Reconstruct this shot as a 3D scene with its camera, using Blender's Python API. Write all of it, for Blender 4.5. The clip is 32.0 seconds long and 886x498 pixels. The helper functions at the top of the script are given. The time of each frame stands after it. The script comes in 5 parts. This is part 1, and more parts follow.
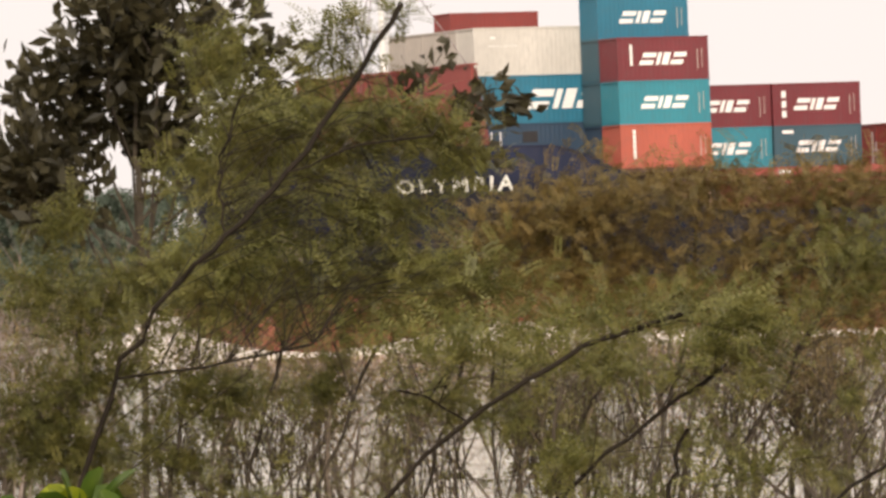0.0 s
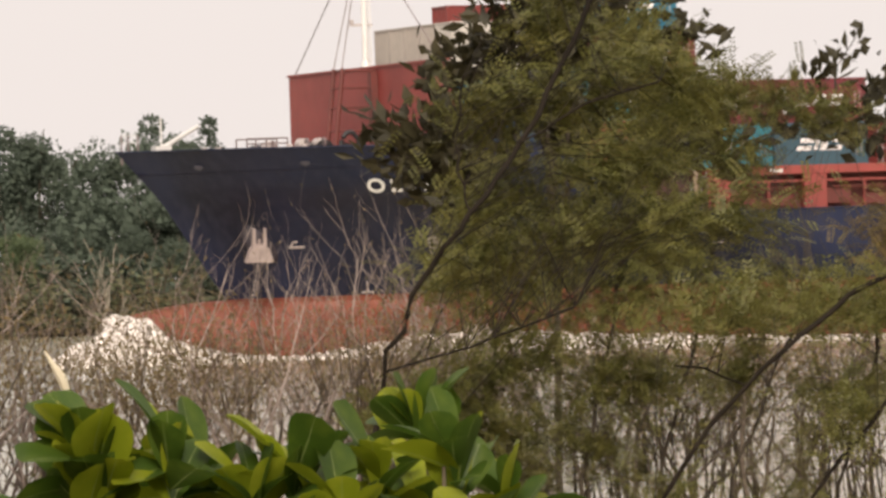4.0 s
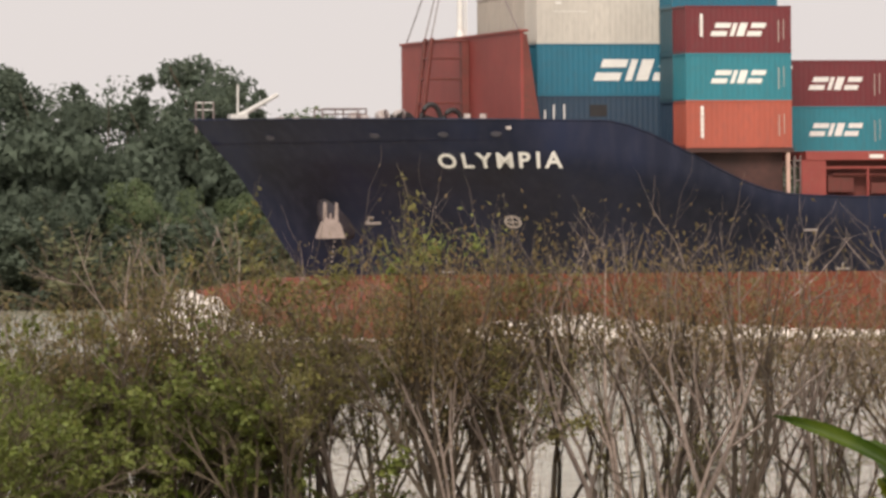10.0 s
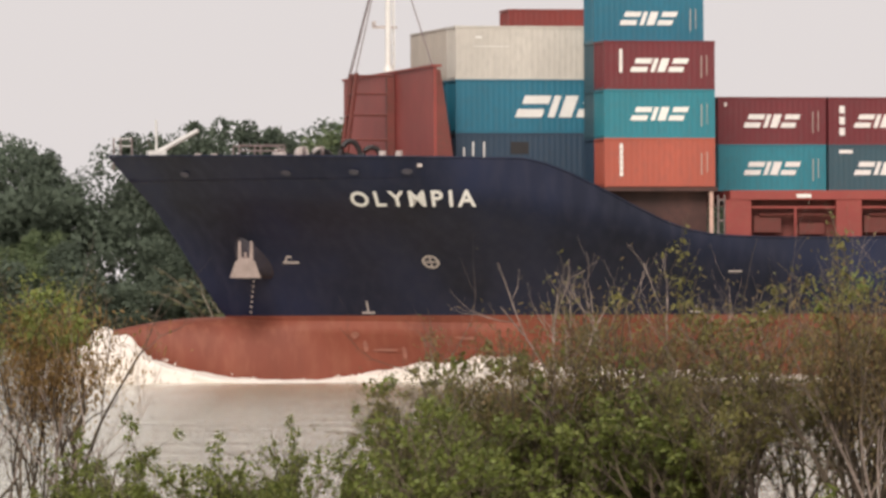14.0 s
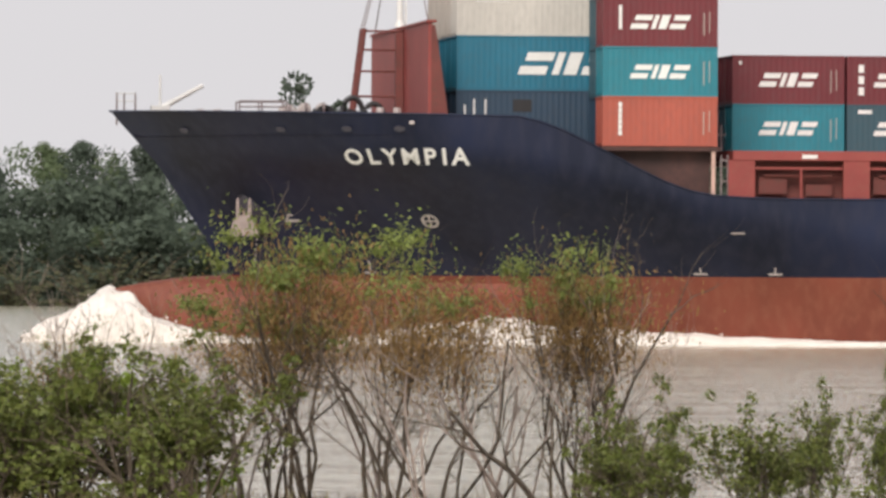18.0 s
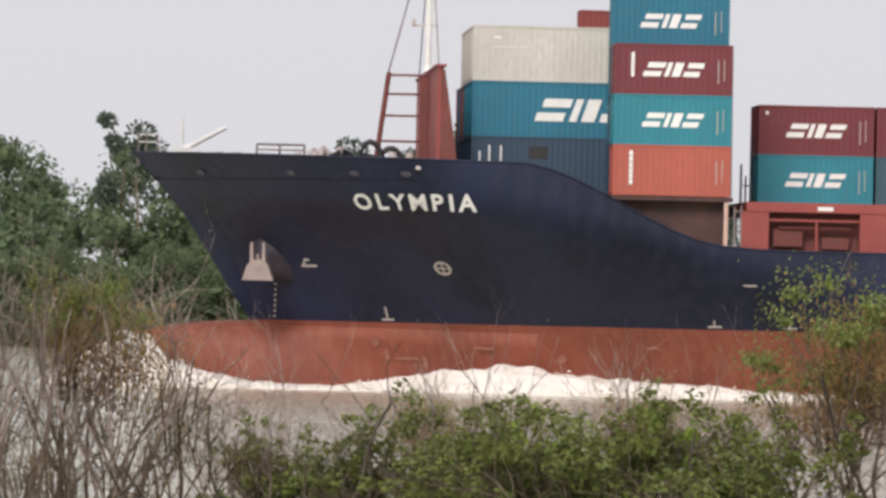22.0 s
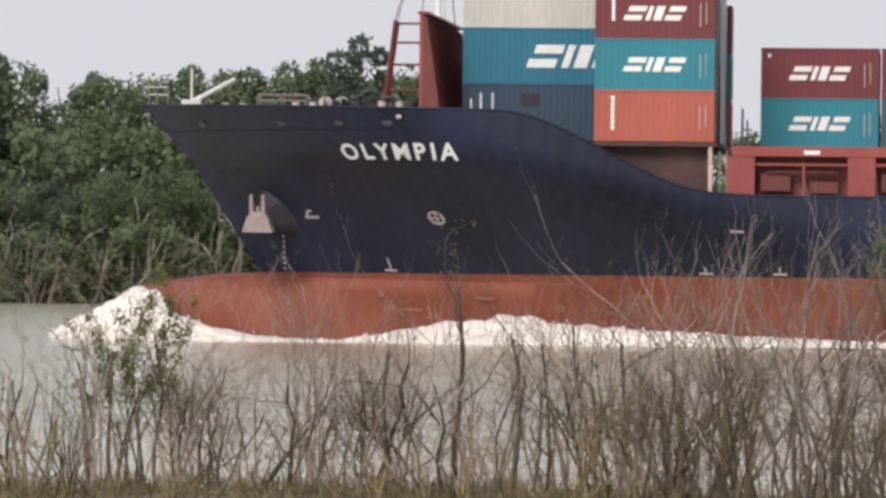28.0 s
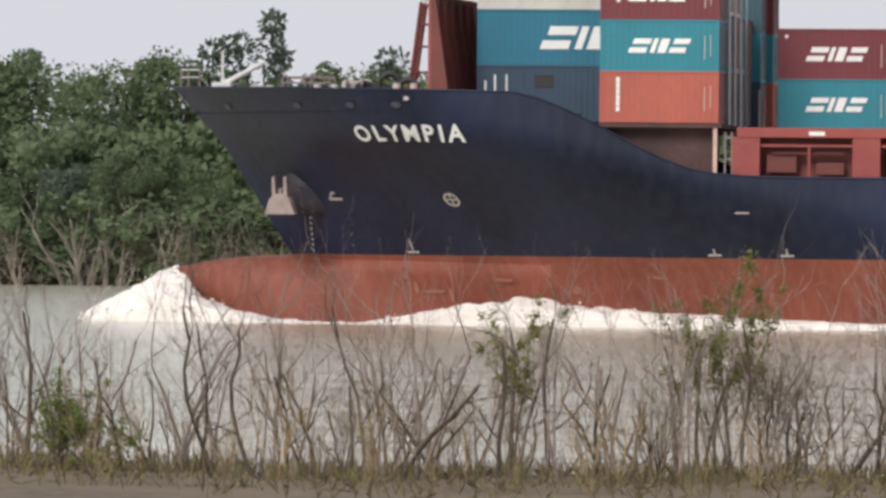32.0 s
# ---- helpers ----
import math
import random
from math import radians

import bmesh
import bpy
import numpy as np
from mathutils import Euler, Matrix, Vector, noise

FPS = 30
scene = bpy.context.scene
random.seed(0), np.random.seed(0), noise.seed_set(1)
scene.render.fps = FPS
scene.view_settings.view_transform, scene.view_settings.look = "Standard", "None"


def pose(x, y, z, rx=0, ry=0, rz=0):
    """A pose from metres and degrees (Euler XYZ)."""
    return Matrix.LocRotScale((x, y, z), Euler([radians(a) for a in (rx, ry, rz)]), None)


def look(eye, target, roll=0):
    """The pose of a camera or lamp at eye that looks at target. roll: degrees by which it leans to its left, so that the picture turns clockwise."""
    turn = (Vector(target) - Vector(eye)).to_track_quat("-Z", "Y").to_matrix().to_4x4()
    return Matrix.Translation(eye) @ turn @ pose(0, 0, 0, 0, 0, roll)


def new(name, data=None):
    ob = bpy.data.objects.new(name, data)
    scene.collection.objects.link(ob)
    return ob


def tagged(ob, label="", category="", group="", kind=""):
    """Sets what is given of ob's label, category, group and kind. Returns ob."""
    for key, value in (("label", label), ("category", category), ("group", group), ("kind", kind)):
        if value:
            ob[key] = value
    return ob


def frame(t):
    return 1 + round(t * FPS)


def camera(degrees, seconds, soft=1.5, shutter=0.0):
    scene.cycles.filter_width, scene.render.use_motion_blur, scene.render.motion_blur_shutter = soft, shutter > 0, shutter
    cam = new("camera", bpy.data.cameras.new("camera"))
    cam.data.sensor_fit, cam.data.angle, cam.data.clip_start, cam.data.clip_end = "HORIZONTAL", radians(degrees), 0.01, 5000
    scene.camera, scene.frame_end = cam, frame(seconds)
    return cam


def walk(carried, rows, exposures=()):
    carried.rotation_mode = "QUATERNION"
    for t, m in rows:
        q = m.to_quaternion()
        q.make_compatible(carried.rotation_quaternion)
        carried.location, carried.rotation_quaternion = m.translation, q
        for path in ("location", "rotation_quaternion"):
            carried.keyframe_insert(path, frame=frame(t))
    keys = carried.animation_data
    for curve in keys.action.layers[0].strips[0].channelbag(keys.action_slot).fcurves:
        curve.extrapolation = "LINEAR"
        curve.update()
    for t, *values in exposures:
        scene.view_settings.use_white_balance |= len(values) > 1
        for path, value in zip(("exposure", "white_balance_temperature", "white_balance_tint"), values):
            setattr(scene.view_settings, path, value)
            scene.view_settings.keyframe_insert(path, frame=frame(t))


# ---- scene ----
EYE = (0.0, 0.0, 4.17)


def aim(pan, tilt, roll):
    """A camera pose at the fixed eye: degrees right of the river's normal, degrees up, degrees of lean."""
    a, e = radians(pan), radians(tilt)
    way = Vector((math.sin(a) * math.cos(e), math.cos(a) * math.cos(e), math.sin(e)))
    return look(EYE, Vector(EYE) + way * 100, roll)


cam = camera(6.961, 32.0, soft=3.1)
walk(cam, [
    (0.0, aim(30.251, 0.256, -2.29)),
    (0.5, aim(30.125, 0.205, -1.60)),
    (1.0, aim(30.018, 0.511, -2.01)),
    (1.5, aim(29.667, 0.329, -1.03)),
    (2.0, aim(29.379, 0.276, -1.87)),
    (2.5, aim(28.801, 0.069, -0.97)),
    (3.0, aim(27.907, 0.336, -2.33)),
    (3.5, aim(27.411, 0.261, -2.22)),
    (5.5, aim(25.480, 0.296, -1.86)),
    (6.0, aim(24.850, 0.090, -1.46)),
    (6.5, aim(24.419, -0.095, -1.48)),
    (7.0, aim(24.223, -0.212, -1.11)),
    (7.5, aim(24.130, -0.356, -1.13)),
    (8.0, aim(23.512, -0.158, -0.77)),
    (8.5, aim(22.622, 0.311, -0.60)),
    (9.0, aim(21.743, 0.268, -0.58)),
    (9.5, aim(21.118, 0.168, -0.75)),
    (10.0, aim(20.742, 0.124, -0.49)),
    (10.5, aim(20.229, 0.267, -0.31)),
    (11.0, aim(20.076, 0.247, -0.18)),
    (11.5, aim(19.883, 0.134, -0.15)),
    (12.0, aim(19.127, 0.081, -0.03)),
    (12.5, aim(18.479, 0.125, -0.33)),
    (13.0, aim(18.001, 0.229, -0.52)),
    (13.5, aim(17.402, 0.317, -0.30)),
    (14.0, aim(17.377, 0.441, -0.23)),
    (14.5, aim(16.607, 0.312, -0.44)),
    (16.5, aim(15.070, 0.195, 0.19)),
    (17.0, aim(14.650, 0.112, 0.51)),
    (17.5, aim(14.073, 0.008, 0.49)),
    (18.0, aim(13.185, 0.129, 0.28)),
    (18.5, aim(12.581, 0.283, 0.57)),
    (19.0, aim(11.844, 0.250, 0.47)),
    (19.5, aim(11.046, 0.052, 0.53)),
    (20.0, aim(10.999, 0.146, 0.99)),
    (20.5, aim(10.491, 0.308, 0.92)),
    (21.0, aim(10.169, 0.272, 0.77)),
    (21.5, aim(9.720, 0.469, 1.02)),
    (22.0, aim(8.733, 0.505, 1.28)),
    (22.5, aim(8.208, 0.734, 1.51)),
    (23.0, aim(7.687, 0.862, 1.50)),
    (23.5, aim(7.339, 0.799, 1.31)),
    (24.0, aim(6.661, 0.707, 1.21)),
    (24.5, aim(6.034, 0.735, 1.65)),
    (25.0, aim(5.741, 0.390, 2.11)),
    (25.5, aim(4.641, 0.311, 2.14)),
    (26.0, aim(4.174, 0.364, 1.93)),
    (26.5, aim(3.471, 0.169, 1.30)),
    (28.5, aim(1.383, 0.117, 0.59)),
    (29.0, aim(0.417, 0.218, 0.55)),
    (29.5, aim(-0.165, 0.162, 0.53)),
    (30.0, aim(-0.661, 0.158, 0.60)),
    (30.5, aim(-0.892, 0.175, 0.55)),
    (31.0, aim(-1.404, 0.046, 0.56)),
    (31.5, aim(-1.979, -0.001, 0.51)),
    (32.0, aim(-2.528, -0.033, 0.57)),
], exposures=[(0.0, 0.50, 7050, 13), (3.0, 0.38, 7050, 13), (6.0, 0.20, 6950, 13), (8.0, 0.17, 7100, 13), (9.0, 0.15, 7060, 13), (10.0, 0.13, 6850, 12), (12.0, 0.11, 6880, 12), (14.0, 0.10, 6700, 12),
              (19.0, 0.10, 6300, 10), (26.0, 0.08, 6100, 10), (32.0, 0.06, 6040, 9)])


def ship_pose(t):
    """The ship's place and heading: a straight run at a steady speed with a slow turn."""
    m = t - 16.0
    return pose(115.35 - 7.3586 * m, 366.89 + 0.00171 * m * m, 0, 0, 0, -5.936 + -0.02656 * m)


MOVING = []          # (thing, its pose in the ship's space)
STOPS = [4.0 * i for i in range(9)]

# ---------------------------------------------------------------- light
world = bpy.data.worlds.new("world")
scene.world = world
world.use_nodes = True
wn, wl = world.node_tree.nodes, world.node_tree.links
SUN_EL, SUN_AZ = 36.0, 205.0
sky = wn.new("ShaderNodeTexSky")
sky.sky_type, sky.sun_disc = "NISHITA", False
sky.sun_elevation, sky.sun_rotation = radians(SUN_EL), radians(SUN_AZ)
sky.air_density, sky.dust_density, sky.ozone_density = 1.0, 6.0, 1.0
haze = wn.new("ShaderNodeMix")
haze.data_type = "RGBA"
haze.inputs[0].default_value = 0.9
haze.inputs[7].default_value = (8.6, 8.25, 8.28, 1)
wl.new(sky.outputs[0], haze.inputs[6])
wl.new(haze.outputs[2], wn["Background"].inputs[0])
wn["Background"].inputs[1].default_value = 0.088
sun = new("sun", bpy.data.lights.new("sun", "SUN"))
sun.data.energy, sun.data.angle, sun.data.color = 2.6, radians(24), (1.0, 0.94, 0.86)
a_, e_ = radians(SUN_AZ), radians(SUN_EL)
sun.matrix_world = look((math.sin(a_) * math.cos(e_) * 50, math.cos(a_) * math.cos(e_) * 50, math.sin(e_) * 50), (0, 0, 0))


# ---------------------------------------------------------------- materials
def material(name, colour, rough=0.6, vary=0.15, scale=1.0, metal=0.0, second=None, amount=0.5, fine=0.0, island=0.0,
             bump=0.0, streak=1.0, spec=0.5, each=0.0, threshold=(0.45, 0.7)):
    """Paint, bark, leaf or soil: a base colour with blotches (scale in metres), a second colour in patches, fine grain and relief."""
    m = bpy.data.materials.new(name)
    m.use_nodes = True
    n, l = m.node_tree.nodes, m.node_tree.links
    b = n["Principled BSDF"]
    b.inputs["Roughness"].default_value, b.inputs["Metallic"].default_value = rough, metal
    b.inputs["Specular IOR Level"].default_value = spec
    co = n.new("ShaderNodeTexCoord")
    mp = n.new("ShaderNodeMapping")
    mp.inputs[3].default_value = (1, 1, streak)
    l.new(co.outputs["Object"], mp.inputs[0])
    big = n.new("ShaderNodeTexNoise")
    big.inputs["Scale"].default_value, big.inputs["Detail"].default_value = 1.0 / scale, 5
    l.new(mp.outputs[0], big.inputs["Vector"])
    small = n.new("ShaderNodeTexNoise")
    small.inputs["Scale"].default_value, small.inputs["Detail"].default_value = 9.0 / scale, 6
    l.new(mp.outputs[0], small.inputs["Vector"])
    hsv = n.new("ShaderNodeHueSaturation")
    hsv.inputs["Color"].default_value = (*colour, 1)
    rng = n.new("ShaderNodeMapRange")
    rng.inputs[3].default_value, rng.inputs[4].default_value = 1 - vary, 1 + vary
    rng.inputs[1].default_value, rng.inputs[2].default_value = 0.3, 0.7
    l.new(big.outputs[0], rng.inputs[0])
    value = rng.outputs[0]
    for on, kind, socket in ((island, "ShaderNodeNewGeometry", "Random Per Island"), (each, "ShaderNodeObjectInfo", "Random")):
        if on:
            src = n.new(kind)
            r2 = n.new("ShaderNodeMapRange")
            r2.inputs[3].default_value, r2.inputs[4].default_value = 1 - on, 1 + on
            l.new(src.outputs[socket], r2.inputs[0])
            mul = n.new("ShaderNodeMath")
            mul.operation = "MULTIPLY"
            l.new(value, mul.inputs[0]), l.new(r2.outputs[0], mul.inputs[1])
            value = mul.outputs[0]
    l.new(value, hsv.inputs["Value"])
    out = hsv.outputs[0]
    if second:
        mix = n.new("ShaderNodeMix")
        mix.data_type = "RGBA"
        mix.inputs[7].default_value = (*second, 1)
        edge = n.new("ShaderNodeMapRange")
        edge.inputs[1].default_value, edge.inputs[2].default_value = threshold
        edge.inputs[4].default_value = amount
        l.new(small.outputs[0], edge.inputs[0])
        l.new(edge.outputs[0], mix.inputs[0]), l.new(out, mix.inputs[6])
        out = mix.outputs[2]
    l.new(out, b.inputs["Base Color"])
    if bump:
        bp = n.new("ShaderNodeBump")
        bp.inputs["Strength"].default_value, bp.inputs["Distance"].default_value = 0.6, bump
        l.new(small.outputs[0], bp.inputs["Height"]), l.new(bp.outputs[0], b.inputs["Normal"])
    return m


def leafy(name, colour, second, rough=0.5, island=0.45):
    m = material(name, colour, rough, 0.25, 0.8, second=second, amount=0.75, island=island, each=0.12, spec=0.35)
    n, l = m.node_tree.nodes, m.node_tree.links
    tr = n.new("ShaderNodeBsdfTranslucent")
    src = n["Principled BSDF"].inputs["Base Color"].links[0].from_socket
    l.new(src, tr.inputs[0])
    mx = n.new("ShaderNodeMixShader")
    mx.inputs[0].default_value = 0.4
    l.new(n["Principled BSDF"].outputs[0], mx.inputs[1]), l.new(tr.outputs[0], mx.inputs[2])
    l.new(mx.outputs[0], n["Material Output"].inputs[0])
    return m


# the lighter second colour paints in streaks and patchy reflections on the plating
NAVY = material("navy_hull_paint", (0.0092, 0.0132, 0.034), 0.5, 0.5, 5.0, second=(0.027, 0.029, 0.052), spec=0.3, amount=0.6, streak=0.3, threshold=(0.42, 0.75), bump=0.01)
WORN = material("rubbed_brownish_navy_paint", (0.026, 0.022, 0.032), 0.6, 0.4, 1.2, second=(0.06, 0.042, 0.038), amount=0.6, spec=0.3, bump=0.01)
BOOT = material("red_antifouling", (0.21, 0.054, 0.031), 0.7, 0.25, 4.0, second=(0.27, 0.095, 0.055), amount=0.6, streak=0.3, bump=0.01)
DECKRED = material("red_deck_paint", (0.275, 0.05, 0.043), 0.58, 0.15, 2.0, second=(0.24, 0.07, 0.05), amount=0.5, bump=0.004)
BROWNRED = material("brown_primer_and_shaded_red", (0.15, 0.035, 0.028), 0.65, 0.2, 2.0, second=(0.1, 0.04, 0.03), amount=0.6)
WHITE = material("white_paint", (0.78, 0.77, 0.74), 0.45, 0.06, 1.0, second=(0.55, 0.5, 0.45), amount=0.35)
OFFWHITE = material("weathered_off_white_paint", (0.62, 0.61, 0.59), 0.6, 0.08, 0.6, second=(0.5, 0.47, 0.43), amount=0.4)
SCUFF = material("pale_scraped_antifouling", (0.34, 0.15, 0.11), 0.7, 0.3, 0.4, second=(0.24, 0.07, 0.045), amount=0.8)
PALEPAINT = material("pale_grey_deck_paint", (0.52, 0.47, 0.45), 0.5, 0.15, 0.6, second=(0.3, 0.2, 0.16), amount=0.5)
PORTRIM = material("dull_blue_grey_paint", (0.06, 0.06, 0.085), 0.6, 0.3, 0.5, second=(0.12, 0.1, 0.1), amount=0.6)
STEEL = material("grey_steel", (0.24, 0.2, 0.2), 0.55, 0.2, 0.7, second=(0.2, 0.11, 0.08), amount=0.6, metal=0.3)
BLACK = material("black_rubber_and_iron", (0.018, 0.018, 0.02), 0.6, 0.2, 0.7, second=(0.06, 0.045, 0.04), amount=0.5)


def box_paint(name, colour):
    return material(name, colour, 0.5, 0.1, 2.2, second=tuple(0.72 * c + 0.02 for c in colour), amount=0.55, streak=0.4, each=0.05, bump=0.003)


TEAL = box_paint("teal_container_paint", (0.02, 0.185, 0.235))
TEALBLUE = box_paint("blue_teal_container_paint", (0.013, 0.135, 0.208))
DKTEAL = box_paint("slate_teal_container_paint", (0.035, 0.085, 0.11))
NAVYBOX = box_paint("navy_container_paint", (0.022, 0.048, 0.083))
DKRED = box_paint("wine_red_container_paint", (0.145, 0.022, 0.028))
ORANGE = box_paint("orange_red_container_paint", (0.37, 0.085, 0.055))
CREAM = box_paint("cream_container_paint", (0.54, 0.505, 0.455))
GREYBOX = box_paint("grey_cream_container_paint", (0.45, 0.4, 0.35))
RUSTBOX = box_paint("rust_red_container_paint", (0.22, 0.035, 0.028))

BARK = material("grey_bark", (0.115, 0.09, 0.06), 0.9, 0.3, 0.3, second=(0.09, 0.07, 0.055), amount=0.8, each=0.25, island=0.3)
STANDBROWN = material("shadow_darkened_brown_plating", (0.07, 0.027, 0.022), 0.6, 0.5, 2.0, second=(0.045, 0.02, 0.018), amount=0.7)
PALEBARK = material("pale_dead_wood", (0.27, 0.215, 0.185), 0.9, 0.25, 0.3, second=(0.14, 0.105, 0.082), amount=0.7, each=0.3, island=0.25)
GREYWOOD = material("grey_dead_mangrove_wood", (0.24, 0.21, 0.165), 0.9, 0.25, 0.3, second=(0.14, 0.115, 0.085), amount=0.7, each=0.3, island=0.25)
DARKBARK = material("dark_wet_bark", (0.045, 0.034, 0.022), 0.9, 0.3, 0.3, second=(0.09, 0.07, 0.045), amount=0.6, each=0.3)
BLACKBARK = material("blackish_bark", (0.018, 0.014, 0.01), 0.9, 0.3, 0.3, second=(0.03, 0.022, 0.016), amount=0.6, spec=0.1)
STEMBARK = material("brown_stem_bark", (0.13, 0.098, 0.058), 0.9, 0.3, 0.3, second=(0.06, 0.045, 0.03), amount=0.8, each=0.3, island=0.2)
MIDBARK = material("grey_brown_bark", (0.092, 0.07, 0.05), 0.9, 0.3, 0.3, second=(0.06, 0.045, 0.032), amount=0.7, each=0.25, island=0.2)
DRYBARK = material("yellow_dry_stems", (0.30, 0.22, 0.12), 0.9, 0.3, 0.4, second=(0.12, 0.085, 0.05), amount=0.8, each=0.25, island=0.35)
LEAF = leafy("green_bush_leaf", (0.15, 0.185, 0.045), (0.27, 0.275, 0.08))
GREENFEATHER = leafy("green_feathery_leaf", (0.135, 0.136, 0.039), (0.23, 0.205, 0.06))
OLIVE = leafy("olive_feathery_leaf", (0.175, 0.165, 0.055), (0.25, 0.215, 0.08))
RUSTLEAF = leafy("orange_brown_leaf", (0.205, 0.142, 0.046), (0.155, 0.14, 0.05))
DRYLEAF = leafy("withered_brown_leaf", (0.27, 0.165, 0.062), (0.36, 0.245, 0.1))
BRUSHLEAF = leafy("dull_brown_brush_leaf", (0.19, 0.135, 0.065), (0.16, 0.15, 0.07))
CROWNLEAF = leafy("light_green_crown_leaf", (0.2, 0.245, 0.065), (0.32, 0.33, 0.11))
TUFTLEAF = leafy("yellowish_sapling_leaf", (0.15, 0.16, 0.035), (0.26, 0.25, 0.07))
BRIGHT = leafy("fresh_green_leaf", (0.18, 0.26, 0.035), (0.30, 0.34, 0.06))
# green and yellow-green leaves; shadowed and sunlit tones are set into the two colours
BIGLEAF = leafy("glossy_broad_leaf", (0.058, 0.108, 0.012), (0.125, 0.175, 0.02), 0.48, 0.0)
BIGLEAF2 = leafy("yellow_green_broad_leaf", (0.235, 0.285, 0.015), (0.35, 0.36, 0.03), 0.48, 0.0)
DARKLEAF = leafy("dark_tree_leaf", (0.05, 0.044, 0.022), (0.095, 0.08, 0.036))
# haze over the river is mixed into these two far leaf colours
FARLEAF = leafy("hazed_far_bank_leaf", (0.135, 0.178, 0.092), (0.195, 0.235, 0.12), 0.85, 0.22)
FARLEAF2 = leafy("hazed_far_bank_dark_leaf", (0.105, 0.135, 0.1), (0.145, 0.175, 0.122), 0.85, 0.2)
FROND = leafy("far_palm_frond", (0.13, 0.142, 0.078), (0.22, 0.21, 0.12), 0.7)
RIB = leafy("pale_leaf_rib", (0.26, 0.32, 0.10), (0.32, 0.36, 0.14), 0.4, 0.0)
BUD = material("cream_leaf_bud", (0.62, 0.55, 0.40), 0.5, 0.1, 0.1, second=(0.5, 0.4, 0.25), amount=0.5)
STRAW = material("brown_dead_grass", (0.14, 0.105, 0.055), 0.9, 0.3, 0.4, second=(0.07, 0.055, 0.03), amount=0.8, island=0.45)
EARTH = material("muddy_bank", (0.115, 0.08, 0.045), 0.85, 0.3, 3.0, second=(0.19, 0.145, 0.095), amount=0.6, bump=0.05)
FOAM = material("white_foam", (0.80, 0.73, 0.67), 0.85, 0.06, 0.9, second=(0.70, 0.63, 0.56), amount=0.3, bump=0.015)

RIVER = bpy.data.materials.new("muddy_river_water")
RIVER.use_nodes = True
rn, rl = RIVER.node_tree.nodes, RIVER.node_tree.links
rb = rn["Principled BSDF"]
rb.inputs["Roughness"].default_value, rb.inputs["IOR"].default_value = 0.12, 1.33
rco = rn.new("ShaderNodeTexCoord")
rtone = rn.new("ShaderNodeTexNoise")
rtone.inputs["Scale"].default_value, rtone.inputs["Detail"].default_value = 0.03, 4
rmix = rn.new("ShaderNodeMix")
rmix.data_type = "RGBA"
rmix.inputs[6].default_value, rmix.inputs[7].default_value = (0.42, 0.39, 0.29, 1), (0.52, 0.49, 0.375, 1)
rl.new(rco.outputs["Object"], rtone.inputs["Vector"]), rl.new(rtone.outputs[0], rmix.inputs[0])
rl.new(rmix.outputs[2], rb.inputs["Base Color"])
rwave = rn.new("ShaderNodeTexNoise")
rwave.inputs["Scale"].default_value, rwave.inputs["Detail"].default_value = 0.9, 6
rsw = rn.new("ShaderNodeTexNoise")
rsw.inputs["Scale"].default_value, rsw.inputs["Detail"].default_value = 0.14, 3
radd = rn.new("ShaderNodeMath")
radd.operation = "MULTIPLY_ADD"
radd.inputs[1].default_value = 2.5
rl.new(rco.outputs["Object"], rwave.inputs["Vector"]), rl.new(rco.outputs["Object"], rsw.inputs["Vector"])
rl.new(rsw.outputs[0], radd.inputs[0]), rl.new(rwave.outputs[0], radd.inputs[2])
rbump = rn.new("ShaderNodeBump")
rbump.inputs["Strength"].default_value, rbump.inputs["Distance"].default_value = 0.62, 0.3
rl.new(radd.outputs[0], rbump.inputs["Height"]), rl.new(rbump.outputs[0], rb.inputs["Normal"])


